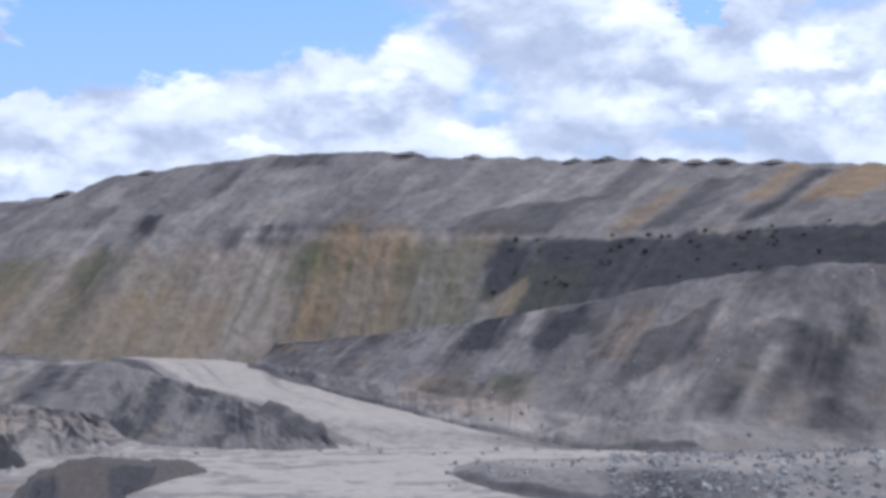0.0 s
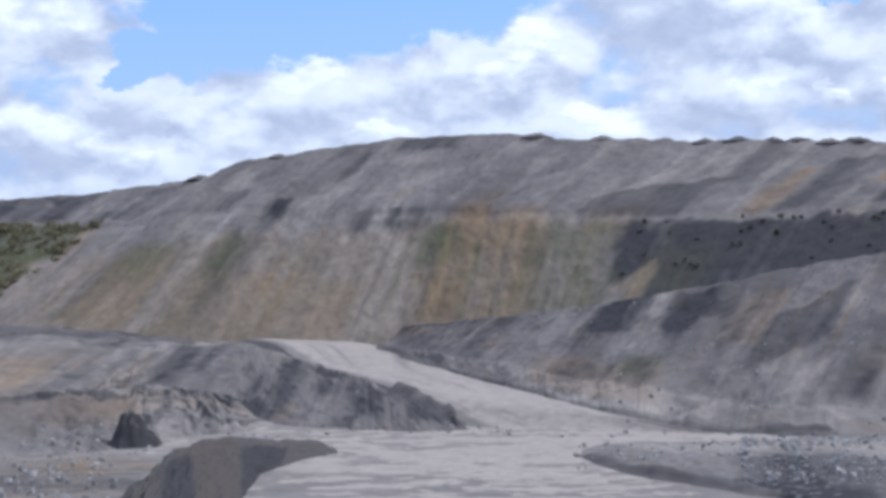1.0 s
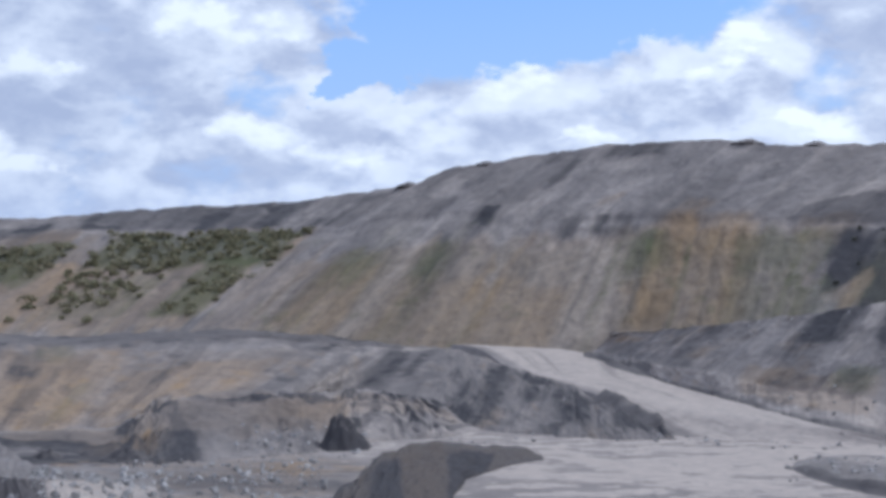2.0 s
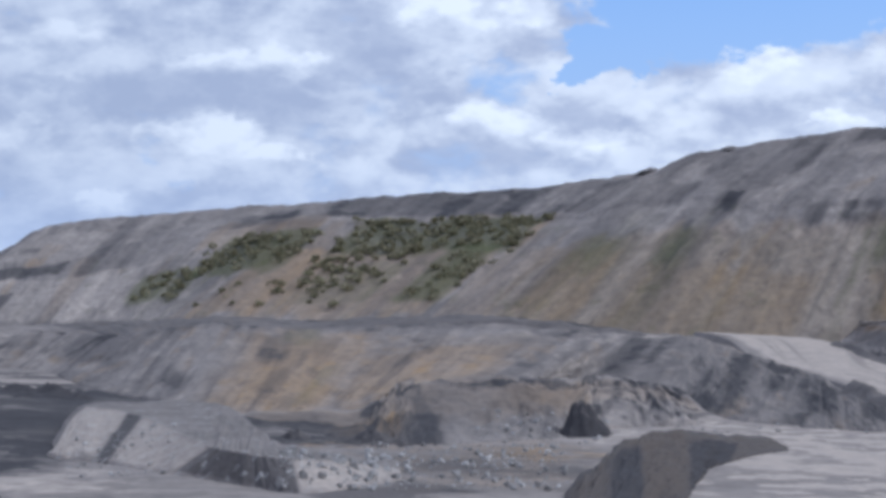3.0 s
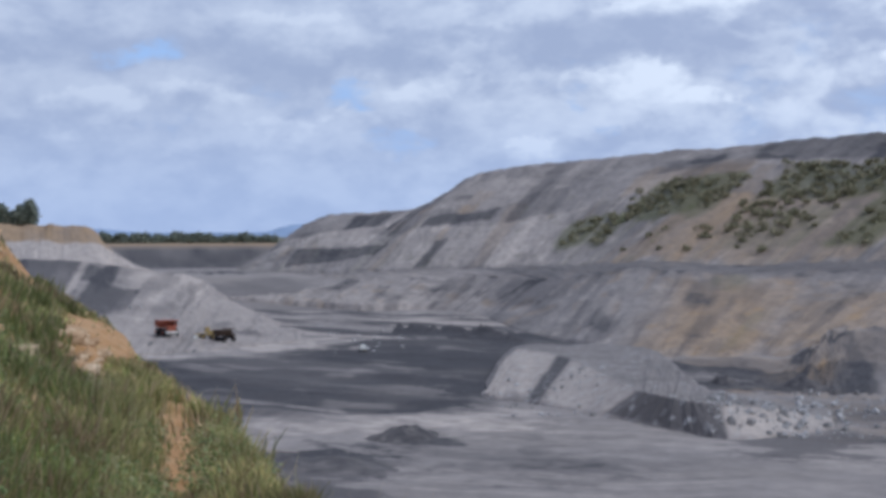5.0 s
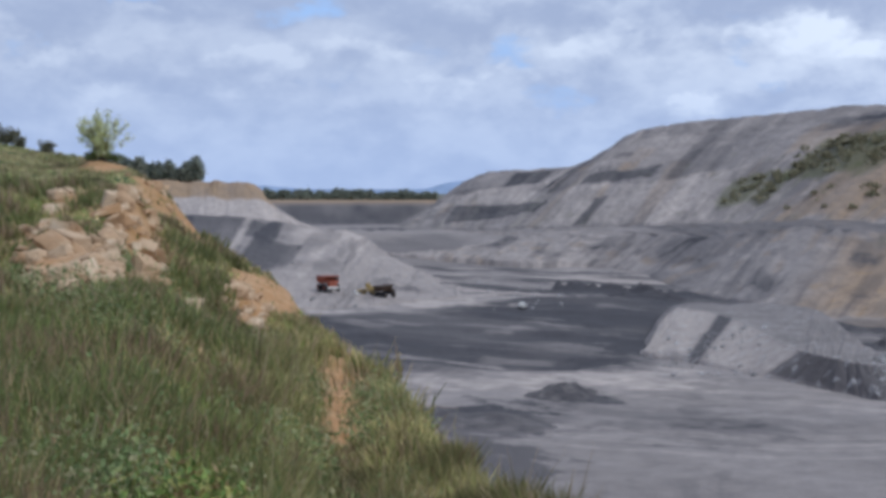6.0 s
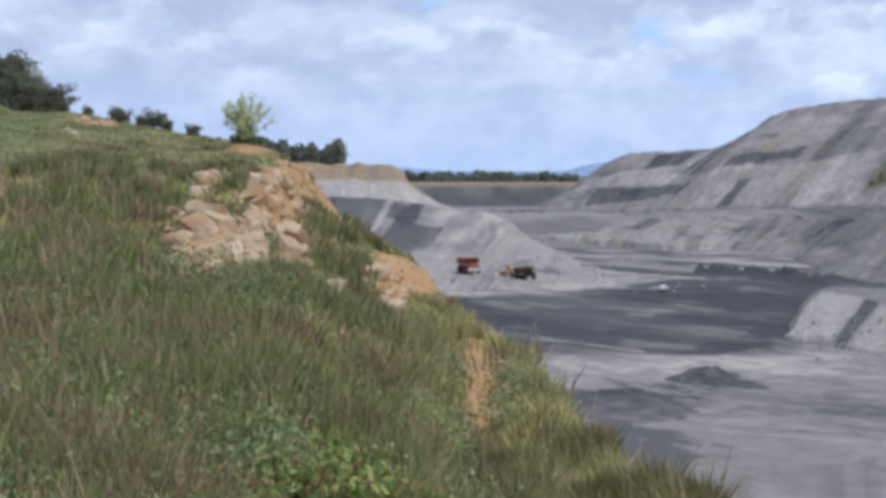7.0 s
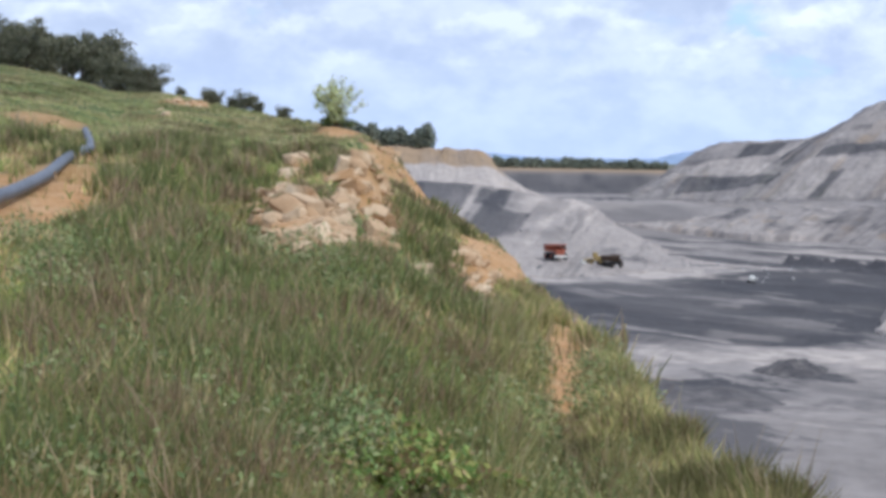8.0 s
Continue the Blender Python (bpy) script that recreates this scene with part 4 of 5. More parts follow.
def hillside():
    b = np.concatenate([np.linspace(-130, 38, 60)[:-1], np.linspace(38, 76, 520), np.linspace(76, 230, 50)[1:]])
    er, ez = hill_rim(b)
    rows = []
    for k in np.linspace(0, 1, 220) ** 1.8:
        r = er * k
        rows.append(np.stack([b, r, hill_z(b, r)], -1))
    for out, fall in ((1.03, 0.5), (1.1, 2.5), (1.3, 9.0), (1.8, 22.0), (2.6, 40.0)):
        rows.append(np.stack([b, er * out + out * 1.5 - 1.2, ez - fall * np.clip(er / 20, 0.5, 1.2) - fall * 0.3], -1))
    q = np.stack(rows, 1)
    soil = np.zeros((*q.shape[:2], 4))
    soil[..., 0] = bare(q[..., 0], q[..., 1])
    soil[:, 220:, 0] = 1.0
    return tagged(grid_mesh("hillside", place(q[..., 0], q[..., 1], q[..., 2]), TURF, soil), kind="structure")


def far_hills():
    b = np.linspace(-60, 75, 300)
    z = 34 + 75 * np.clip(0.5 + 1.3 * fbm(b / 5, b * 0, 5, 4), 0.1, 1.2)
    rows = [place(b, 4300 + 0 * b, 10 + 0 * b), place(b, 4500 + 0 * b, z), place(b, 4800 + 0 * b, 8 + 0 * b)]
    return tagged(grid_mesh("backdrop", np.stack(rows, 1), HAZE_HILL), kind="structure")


great_dump()
front_mound()
bench()
haul_road()
pit_heaps()
ground()
hillside()
far_hills()
for wl, ww, wh in (
        (((6.5, 480, 3.0), (5.5, 455, 1.2), (4.2, 428, 0.0)), 6, 3.0),
        (((7.1, 606, 17.0), (5.9, 570, 13.5), (4.7, 540, 11.0)), 4, 2.0), (((-0.3, 348, 0), (-2.2, 318, 0), (-4.9, 296, 0), (-7.5, 280, 0)), 4.0, 1.8),
        (((-2.8, 413, 0), (-5.5, 405, 0), (-9.4, 395, 0)), 3.0, 1.6),
        (((13.5, 612, 18.0), (16.5, 622, 20.0), (20, 632, 21.5), (24, 640, 21.5)), 6, 2.5)):
    windrow("windrow", wl, ww, wh, int(ww * 7 + wl[0][1]))

# ridges of dug coal on the dark floor
for marks, ww, wh in ((((38.4, 598), (37.0, 590), (35.4, 578), (34.3, 566)), 8.0, 4.0), (((36.4, 548), (35.0, 540), (33.6, 528)), 6.0, 2.4)):
    windrow("coal_windrow", [(a, d, 0.0) for a, d in marks], ww, wh, int(marks[0][1]),
            (0.97, 0, 0, 0), 200, "low ridge of dug black coal on the pit floor")

# ---- things ----
def raw_mesh(name, verts, faces, mat, tint=None, smooth=False):
    me = bpy.data.meshes.new(name)
    me.from_pydata([tuple(v) for v in verts], [], faces)
    if tint is not None:
        a = me.attributes.new("tint", "FLOAT_COLOR", "POINT")
        t = np.ones((len(verts), 4), np.float32)
        t[:, :3] = tint
        a.data.foreach_set("color", t.reshape(-1))
    if smooth:
        me.polygons.foreach_set("use_smooth", np.ones(len(me.polygons), bool))
    me.materials.append(mat)
    return me


def array_mesh(name, pts, per_face, mat, tint):
    """A mesh of many loose faces, each of per_face corners."""
    n = len(pts) // per_face
    me = bpy.data.meshes.new(name)
    me.vertices.add(len(pts))
    me.vertices.foreach_set("co", pts.reshape(-1).astype(np.float32))
    me.loops.add(n * per_face)
    me.loops.foreach_set("vertex_index", np.arange(n * per_face, dtype=np.int32))
    me.polygons.add(n)
    me.polygons.foreach_set("loop_start", np.arange(0, n * per_face, per_face, dtype=np.int32))
    me.update(calc_edges=True)
    a = me.attributes.new("tint", "FLOAT_COLOR", "POINT")
    t = np.ones((len(pts), 4), np.float32)
    t[:, :3] = tint
    a.data.foreach_set("color", t.reshape(-1))
    me.materials.append(mat)
    return me


def thing(name, at=(0, 0, 0), label="", category="", group="", turn=0.0):
    e = new(name)
    e.empty_display_size = 0.2
    e.matrix_basis = pose(*at, 0, 0, turn)
    return tagged(e, label, category, group)


def part(name, bm, mat, parent, label="", smooth=False):
    me = bpy.data.meshes.new(name)
    bm.to_mesh(me)
    bm.free()
    me.materials.append(mat)
    if smooth:
        me.polygons.foreach_set("use_smooth", np.ones(len(me.polygons), bool))
    ob = new(name, me)
    ob.parent = parent
    return tagged(ob, label)


def box(cx, cy, cz, sx, sy, sz, bevel=0.0, taper=1.0):
    bm = bmesh.new()
    bmesh.ops.create_cube(bm, size=1.0)
    for v in bm.verts:
        k = taper if v.co.z > 0 else 1.0
        v.co = Vector((cx + v.co.x * sx * k, cy + v.co.y * sy * k, cz + v.co.z * sz))
    if bevel:
        bmesh.ops.bevel(bm, geom=bm.edges[:], offset=bevel, segments=2, affect="EDGES")
    return bm


def drum(cx, cy, cz, radius, width, seg=20):
    """A round body lying along x."""
    bm = bmesh.new()
    bmesh.ops.create_cone(bm, cap_ends=True, segments=seg, radius1=radius, radius2=radius, depth=width)
    bmesh.ops.bevel(bm, geom=[e for e in bm.edges if len(e.link_faces) == 2 and e.calc_face_angle(0) > 1], offset=radius * 0.12, segments=2, affect="EDGES")
    bmesh.ops.rotate(bm, verts=bm.verts, matrix=Matrix.Rotation(radians(90), 3, "Y"))
    bmesh.ops.translate(bm, verts=bm.verts, vec=(cx, cy, cz))
    return bm


def leaves(centres, spread, count, size, colours, seed, flat=0.7):
    """Loose leaf sprays scattered round centres; returns corners and tints."""
    g = np.random.default_rng(seed)
    n = len(centres) * count
    d = g.normal(size=(n, 3))
    d /= np.linalg.norm(d, axis=1, keepdims=True)
    d *= g.random((n, 1)) ** 0.45
    d[:, 2] *= flat
    c = np.repeat(np.asarray(centres, float), count, 0) + d * np.repeat(np.asarray(spread, float).reshape(-1, 1) * np.ones((len(centres), 1)), count, 0)
    u = g.normal(size=(n, 3))
    u /= np.linalg.norm(u, axis=1, keepdims=True)
    w = np.cross(u, g.normal(size=(n, 3)))
    w /= np.linalg.norm(w, axis=1, keepdims=True)
    s = size * (0.6 + 0.8 * g.random((n, 1)))
    u, w = u * s, w * s * 0.45
    pts = np.stack([c - u, c + w, c + u, c - w], 1).reshape(-1, 3)
    col = np.asarray(colours)[g.integers(0, len(colours), n)] * (0.75 + 0.5 * g.random((n, 1)))
    return pts, np.repeat(col, 4, 0)


def boulder(seed, n=13):
    """An angular block of stone about one metre across."""
    g = np.random.default_rng(seed)
    bm = bmesh.new()
    for k in range(8):
        c = Vector(((k & 1) - 0.5, (k >> 1 & 1) - 0.5, (k >> 2) - 0.5))
        bm.verts.new(c * float(g.uniform(0.7, 1.1)) + Vector([float(a) for a in g.uniform(-0.12, 0.12, 3)]))
    for v in g.normal(size=(n - 8, 3)):
        bm.verts.new(v / np.linalg.norm(v) * float(g.uniform(0.5, 0.66)))
    got = bmesh.ops.convex_hull(bm, input=bm.verts[:])
    bmesh.ops.delete(bm, geom=[v for v in got["geom_interior"] if isinstance(v, bmesh.types.BMVert)], context="VERTS")
    bmesh.ops.bevel(bm, geom=bm.edges[:], offset=0.018, segments=1, affect="EDGES")
    return bm


BLOCKS = []
for i in range(7):
    bm = boulder(40 + i)
    me = bpy.data.meshes.new("rock")
    bm.to_mesh(me)
    bm.free()
    me.materials.append(STONE)
    BLOCKS.append(me)


def on_hill(b, r, up=0.0):
    p = place(np.array(b, float), np.array(r, float), 0.0)
    return float(p[0]), float(p[1]), float(hill_z(np.array(b, float), np.array(r, float))) + up


# -- the grass --
def grass():
    g = np.random.default_rng(11)
    n = 640000
    b = g.uniform(37.5, 69.5, n)
    er = hill_rim(b)[0]
    r = 3.6 * (np.maximum(er, 3.7) / 3.6) ** (g.random(n) ** 0.9)
    x, y = -np.sin(np.radians(b)) * r, np.cos(np.radians(b)) * r
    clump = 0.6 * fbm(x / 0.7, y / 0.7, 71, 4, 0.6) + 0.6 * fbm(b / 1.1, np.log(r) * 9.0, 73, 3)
    zone = 1.5 * fbm(b / 3.2, np.log(r) * 5.0, 77, 4, 0.6)
    zone = np.where(b < 45, np.clip(zone, -0.2, 0.08), zone)
    soil = bare(b, r)
    keep = g.random(n) < np.clip(0.6 + 2.0 * clump, 0.15, 1) * np.clip(1.05 - 1.7 * soil, 0.02, 1)
    b, r, x, y, clump, zone = (a[keep] for a in (b, r, x, y, clump, zone))
    # tussocks of taller, darker reeds
    tb, tr = g.uniform(43.5, 66, 420), np.exp(g.uniform(math.log(5.5), math.log(34), 420))
    ok = (bare(tb, tr) < 0.25) & ((np.abs(tb - 45.8) > 1.4) | (tr > 16)) & (tr < hill_rim(tb)[0] - 0.5)
    tb, tr = np.repeat(tb[ok], 120), np.repeat(tr[ok], 120)
    tone = np.repeat(np.arange(int(ok.sum()), dtype=float), 120)
    tb, tr = tb + g.normal(0, 0.13, len(tb)) * 57.3 / tr, tr + g.normal(0, 0.13, len(tr))
    tint_of = np.r_[np.zeros(len(b)), tone]
    reed = np.r_[np.zeros(len(b), bool), np.ones(len(tb), bool)]
    b, r, x, y = np.r_[b, tb], np.r_[r, tr], np.r_[x, -np.sin(np.radians(tb)) * tr], np.r_[y, np.cos(np.radians(tb)) * tr]
    clump, zone = np.r_[clump, np.full(len(tb), 0.1)], np.r_[zone, np.full(len(tb), -0.1)]
    n = len(b)
    z = hill_z(b, r) - 0.04
    h = (0.15 + 0.26 * g.random(n) ** 1.5 + 0.5 * np.clip(clump, 0, 1)) * np.clip(1.15 - r / 60, 0.4, 1.1)
    h = np.where(reed, 0.28 + 0.34 * g.random(n), h)
    for lb, lr, hb, hr in LOW:
        h *= 1 - 0.72 * np.exp(-((b - lb) / hb) ** 2 - ((r - lr) / hr) ** 2)
    tall = g.random(n) < np.where(r < 11, 0.008, 0.03)
    h = np.where(tall, h * 1.4, h)
    w = (0.0010 + 0.00040 * r) * (0.6 + 0.9 * g.random(n))
    a = g.uniform(0, 2 * math.pi, n)
    lean = h * (0.06 + 0.42 * g.random(n) ** 1.5)
    dx, dy = np.cos(a) * lean, np.sin(a) * lean
    turn = g.uniform(0, math.pi, n)
    sx, sy = np.cos(turn) * w * 1.4, np.sin(turn) * w * 1.4
    base, mid, tip = (np.stack([x + k * k * dx, y + k * k * dy, z + h * k * (1 - 0.18 * k)], -1) for k in (0.0, 0.55, 1.0))
    side = np.stack([sx, sy, 0 * sx], -1)
    quad = np.stack([base, mid + side, tip, mid - side], 1)
    green, olive, straw, deep, rust = np.array(((0.25, 0.325, 0.115), (0.36, 0.36, 0.16), (0.56, 0.48, 0.29), (0.16, 0.20, 0.08), (0.40, 0.29, 0.195)))
    pick = (g.random(n) - 0.5) * np.clip(1.1 - r / 110, 0.45, 1.0) + 0.47 + 1.0 * zone - 0.1 * np.clip(r / 60 - 0.4, 0, 1)
    pick = pick - 0.2 * np.exp(-((b - 51.5) / 4.5) ** 2 - ((r - 9.0) / 5.0) ** 2)
    col = np.where((pick < 0.32)[:, None], green, np.where((pick < 0.54)[:, None], olive, np.where((pick < 0.78)[:, None], straw, np.where((pick < 0.92)[:, None], rust, deep))))
    col = np.where((reed & (g.random(n) < 0.75))[:, None], np.where((np.sin(tint_of * 7.0) > 0.35)[:, None], np.array((0.31, 0.25, 0.17)), np.array((0.19, 0.235, 0.10))), col)
    col = col * (0.7 + 0.6 * g.random((n, 1))) * np.array((1.46, 1.30, 1.12))
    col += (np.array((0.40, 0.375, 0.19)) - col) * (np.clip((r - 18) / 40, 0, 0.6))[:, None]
    dry = np.exp(-((b - 46.0) / 1.1) ** 2 - ((r - 14.0) / 4.0) ** 2)
    col = np.where((g.random(n) < 0.8 * dry)[:, None], np.array((0.74, 0.56, 0.34)) * (0.7 + 0.5 * g.random((n, 1))), col)
    rim = ((dry < 0.3) & (b < 49) & (r < 22) & (g.random(n) < 0.55))[:, None]
    col = np.where(rim, np.array((0.56, 0.50, 0.21)) * (0.7 + 0.6 * g.random((n, 1))), col)
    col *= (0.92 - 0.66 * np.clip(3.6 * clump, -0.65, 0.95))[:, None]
    top = np.where(tall[:, None], np.array((0.52, 0.39, 0.26)), col)
    # painted root shade: each blade's foot is a darker copy of its colour
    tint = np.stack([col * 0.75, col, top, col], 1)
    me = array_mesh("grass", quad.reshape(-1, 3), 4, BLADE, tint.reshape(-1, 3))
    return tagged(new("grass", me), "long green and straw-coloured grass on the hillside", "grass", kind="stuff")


def herbs():
    """Small broad leaves between the blades."""
    g = np.random.default_rng(19)
    m = 2800
    b, r = g.uniform(42, 66, m), np.exp(g.uniform(math.log(5.2), math.log(17), m))
    ok = (r < hill_rim(b)[0] - 0.3) & (bare(b, r) < 0.15) & (fbm(b / 2.0, np.log(r) * 7.0, 91) > -0.06)
    b, r = b[ok], r[ok]
    c = place(b, r, hill_z(b, r) + 0.2)
    p, t = leaves(c, np.full(len(c), 0.17), 26, 0.019, ((0.25, 0.31, 0.12), (0.31, 0.34, 0.14), (0.17, 0.22, 0.085), (0.37, 0.34, 0.18)), 23, 0.8)
    return tagged(new("herbs", array_mesh("herbs", p, 4, LEAF, t)), "low broad-leaved green herbs among the grass", "herbs", kind="stuff")


def weeds():
    """Leafy yellow-green weeds low on the slope."""
    for b, r, size in ((56.6, 5.9, 0.17), (55.2, 5.8, 0.15), (53.0, 6.2, 0.18), (51.6, 6.6, 0.15), (48.1, 6.8, 0.13), (53.9, 5.7, 0.16), (49.8, 7.6, 0.14), (52.8, 6.5, 0.2), (54.2, 6.3, 0.2), (51.2, 6.7, 0.19), (53.4, 6.8, 0.18), (50.4, 6.4, 0.17)):
        x, y, z = on_hill(b, r)
        e = thing("weed", (x, y, z), "low leafy yellow-green weed among the grass", "weed", "hillside weeds")
        g = np.random.default_rng(int(r * 100))
        cs = np.stack([g.normal(0, size * 0.8, 14), g.normal(0, size * 0.8, 14), size * (0.3 + 0.9 * g.random(14))], -1)
        p, t = leaves(cs, np.full(14, size * 0.45), 30, 0.024, ((0.26, 0.34, 0.09), (0.42, 0.40, 0.13), (0.18, 0.27, 0.07), (0.36, 0.25, 0.13)), int(r * 99))
        f = new("foliage", array_mesh("foliage", p, 4, LEAF, t))
        f.parent = e
        bm = bmesh.new()
        for c in cs:
            a = bm.verts.new((c[0] * 0.3 - 0.006, c[1] * 0.3, -0.05))
            d = bm.verts.new((c[0] * 0.3 + 0.006, c[1] * 0.3, -0.05))
            bm.faces.new((a, d, bm.verts.new(tuple(c))))
        part("stem", bm, BARK, e)


# -- rocks on the hill: bearing, range, half widths, count, size --
def outcrops():
    for k, (b0, r0, hb, hr, count, size, label) in enumerate((
            (56.5, 15.9, 0.8, 0.9, 44, 0.21, "large broken sandstone blocks at the outcrop's foot"),
            (55.1, 16.4, 0.9, 1.0, 46, 0.18, "tumbled pale sandstone blocks on the grassy hillside"),
            (53.5, 19.2, 1.0, 1.9, 84, 0.16, "heaped pale rocks on the hillside's brow"),
            (57.0, 19.5, 0.7, 2.4, 40, 0.15, "white weathered rocks half sunk in grass"),
            (55.7, 24.0, 0.9, 3.0, 44, 0.17, "loose white and brown rocks up the slope"),
            (55.3, 29.0, 0.7, 2.0, 10, 0.26, "brown boulders below the bare ridge"),
            (49.5, 20.4, 0.75, 1.9, 70, 0.13, "orange layered rock face at the hill's edge"),
            (52.4, 16.6, 1.2, 0.7, 12, 0.20, "few brown rocks half buried in grass"),
            (60.0, 80.0, 0.75, 6.0, 26, 0.28, "pale boulders on the hill's skyline"),
            (60.9, 58.0, 0.3, 4.0, 6, 0.2, "small pale rocks in the far grass"),
            (53.2, 38.0, 1.0, 7.0, 14, 0.22, "orange rubble under the ridge bush"))):
        g = np.random.default_rng(300 + k)
        e = thing("rock_outcrop", on_hill(b0, r0), label, "rocks", "hillside outcrops")
        base = e.matrix_basis.translation
        for i in range(count):
            b = b0 + hb * float(g.uniform(-1, 1))
            r = r0 + hr * float(g.uniform(-1, 1))
            s = size * float(0.4 + 1.1 * g.random() ** 2)
            x, y, z = on_hill(b, r, s * 0.22)
            o = new("rock", BLOCKS[int(g.integers(0, 7))])
            o.parent = e
            o.matrix_basis = pose(x - base.x, y - base.y, z - base.z, *(float(v) for v in g.uniform(-25, 25, 2)), float(g.uniform(0, 360))) @ Matrix.Diagonal(
                (s * float(g.uniform(0.8, 1.9)), s, s * float(g.uniform(0.4, 0.95)), 1))


# -- the pipe --
def pipe():
    way = ((69.3, 14.0), (66.5, 17.4), (65.5, 19.2), (64.9, 20.8), (64.5, 23.6), (63.9, 26.0), (63.35, 28.0), (63.3, 31.0), (63.55, 38.0))
    cu = bpy.data.curves.new("pipe", "CURVE")
    cu.dimensions, cu.bevel_depth, cu.bevel_resolution, cu.use_fill_caps = "3D", 0.08, 5, True
    sp = cu.splines.new("NURBS")
    sp.points.add(len(way) - 1)
    for q, (b, r) in zip(sp.points, way):
        q.co = (*on_hill(b, r, 0.13), 1.0)
    sp.use_endpoint_u, sp.order_u, sp.resolution_u = True, 4, 14
    ob = new("pipe_curve", cu)
    dg = bpy.context.evaluated_depsgraph_get()
    me = bpy.data.meshes.new_from_object(ob.evaluated_get(dg))
    bpy.data.objects.remove(ob)
    me.materials.clear()
    me.materials.append(PIPE)
    me.polygons.foreach_set("use_smooth", np.ones(len(me.polygons), bool))
    tagged(new("water_pipe", me), "thick grey plastic water pipe snaking over bare orange soil", "pipe")


# -- shrubs and trees --
def limb(bm, a, b, r0, r1, seg=6):
    a, b = Vector(a), Vector(b)
    q = (b - a).to_track_quat("Z", "Y")
    rings = []
    for c, r in ((a, r0), (b, r1)):
        rings.append([bm.verts.new(c + q @ Vector((math.cos(t) * r, math.sin(t) * r, 0))) for t in (2 * math.pi * i / seg for i in range(seg))])
    for i in range(seg):
        bm.faces.new((rings[0][i], rings[0][(i + 1) % seg], rings[1][(i + 1) % seg], rings[1][i]))


def ridge_bush():
    e = thing("ridge_bush", on_hill(54.6, 54.0), "sparse feathery yellow-green bush on the bare ridge", "bush")
    g = np.random.default_rng(9)
    bm, tips = bmesh.new(), []
    for i in range(26):
        a, out = g.uniform(0, 6.28), g.uniform(0.1, 0.8)
        tip = (math.cos(a) * out, math.sin(a) * out, 1.25 - out * 0.45 + g.uniform(-0.3, 0.2))
        knee = (tip[0] * 0.35, tip[1] * 0.35, tip[2] * 0.5)
        limb(bm, (0, 0, -0.15), knee, 0.016, 0.01, 5)
        limb(bm, knee, tip, 0.01, 0.004, 5)
        tips += [[c * q for c in knee] for q in (0.5, 0.8)]
        for k in (0.55, 0.75, 0.9, 1.0):
            tips.append([knee[j] + (tip[j] - knee[j]) * (k * 2 - 1) if k > 0.5 else knee[j] for j in range(3)])
    part("stems", bm, BARK, e)
    p, t = leaves(tips, np.full(len(tips), 0.14), 16, 0.05, ((0.58, 0.60, 0.30), (0.48, 0.53, 0.22), (0.66, 0.66, 0.42)), 3, 1.0)
    f = new("foliage", array_mesh("foliage", p, 4, LEAF, t))
    f.parent = e
    p, t = leaves([(-0.6, 0.1, 0.15), (-0.1, -0.2, 0.15), (0.4, 0.1, 0.12)], np.full(3, 0.3), 120, 0.06, ((0.10, 0.13, 0.05), (0.13, 0.16, 0.06)), 4, 0.5)
    f = new("low_foliage", array_mesh("low_foliage", p, 4, LEAF, t))
    f.parent = e
    e.scale = (1.2, 1.2, 1.2)
    tagged(f, "dark green low growth")


TREE_TINT = ((0.145, 0.15, 0.088), (0.185, 0.18, 0.115), (0.22, 0.205, 0.135), (0.105, 0.11, 0.075))


def tree(seed, tall=6.0, wide=2.6):
    g = np.random.default_rng(seed)
    e = thing("gum_tree", (0, 0, 0), "dark olive gum tree with ragged crown", "tree", "hilltop trees")
    bm, tips = bmesh.new(), []
    bend = (float(g.uniform(-0.4, 0.4)), float(g.uniform(-0.4, 0.4)), tall * 0.45)
    limb(bm, (0, 0, -0.4), bend, 0.17, 0.11, 8)
    for i in range(15):
        a, out = g.uniform(0, 6.28), wide * g.uniform(0.35, 1.0)
        tip = (bend[0] + math.cos(a) * out, bend[1] + math.sin(a) * out, tall * g.uniform(0.15, 0.97) - 0.1 * out)
        limb(bm, (bend[0] * 0.9, bend[1] * 0.9, tall * g.uniform(0.3, 0.45)), tip, 0.07, 0.02, 5)
        tips += [tip, [(tip[j] + bend[j]) / 2 + g.uniform(-0.4, 0.4) for j in range(3)], [tip[j] + g.uniform(-0.7, 0.7) for j in range(3)]]
    part("trunk", bm, BARK, e)
    p, t = leaves(tips, g.uniform(0.55, 1.05, len(tips)), 60, 0.16, TREE_TINT, seed + 1)
    f = new("crown", array_mesh("crown", p, 4, LEAF, t))
    f.parent = e
    return e


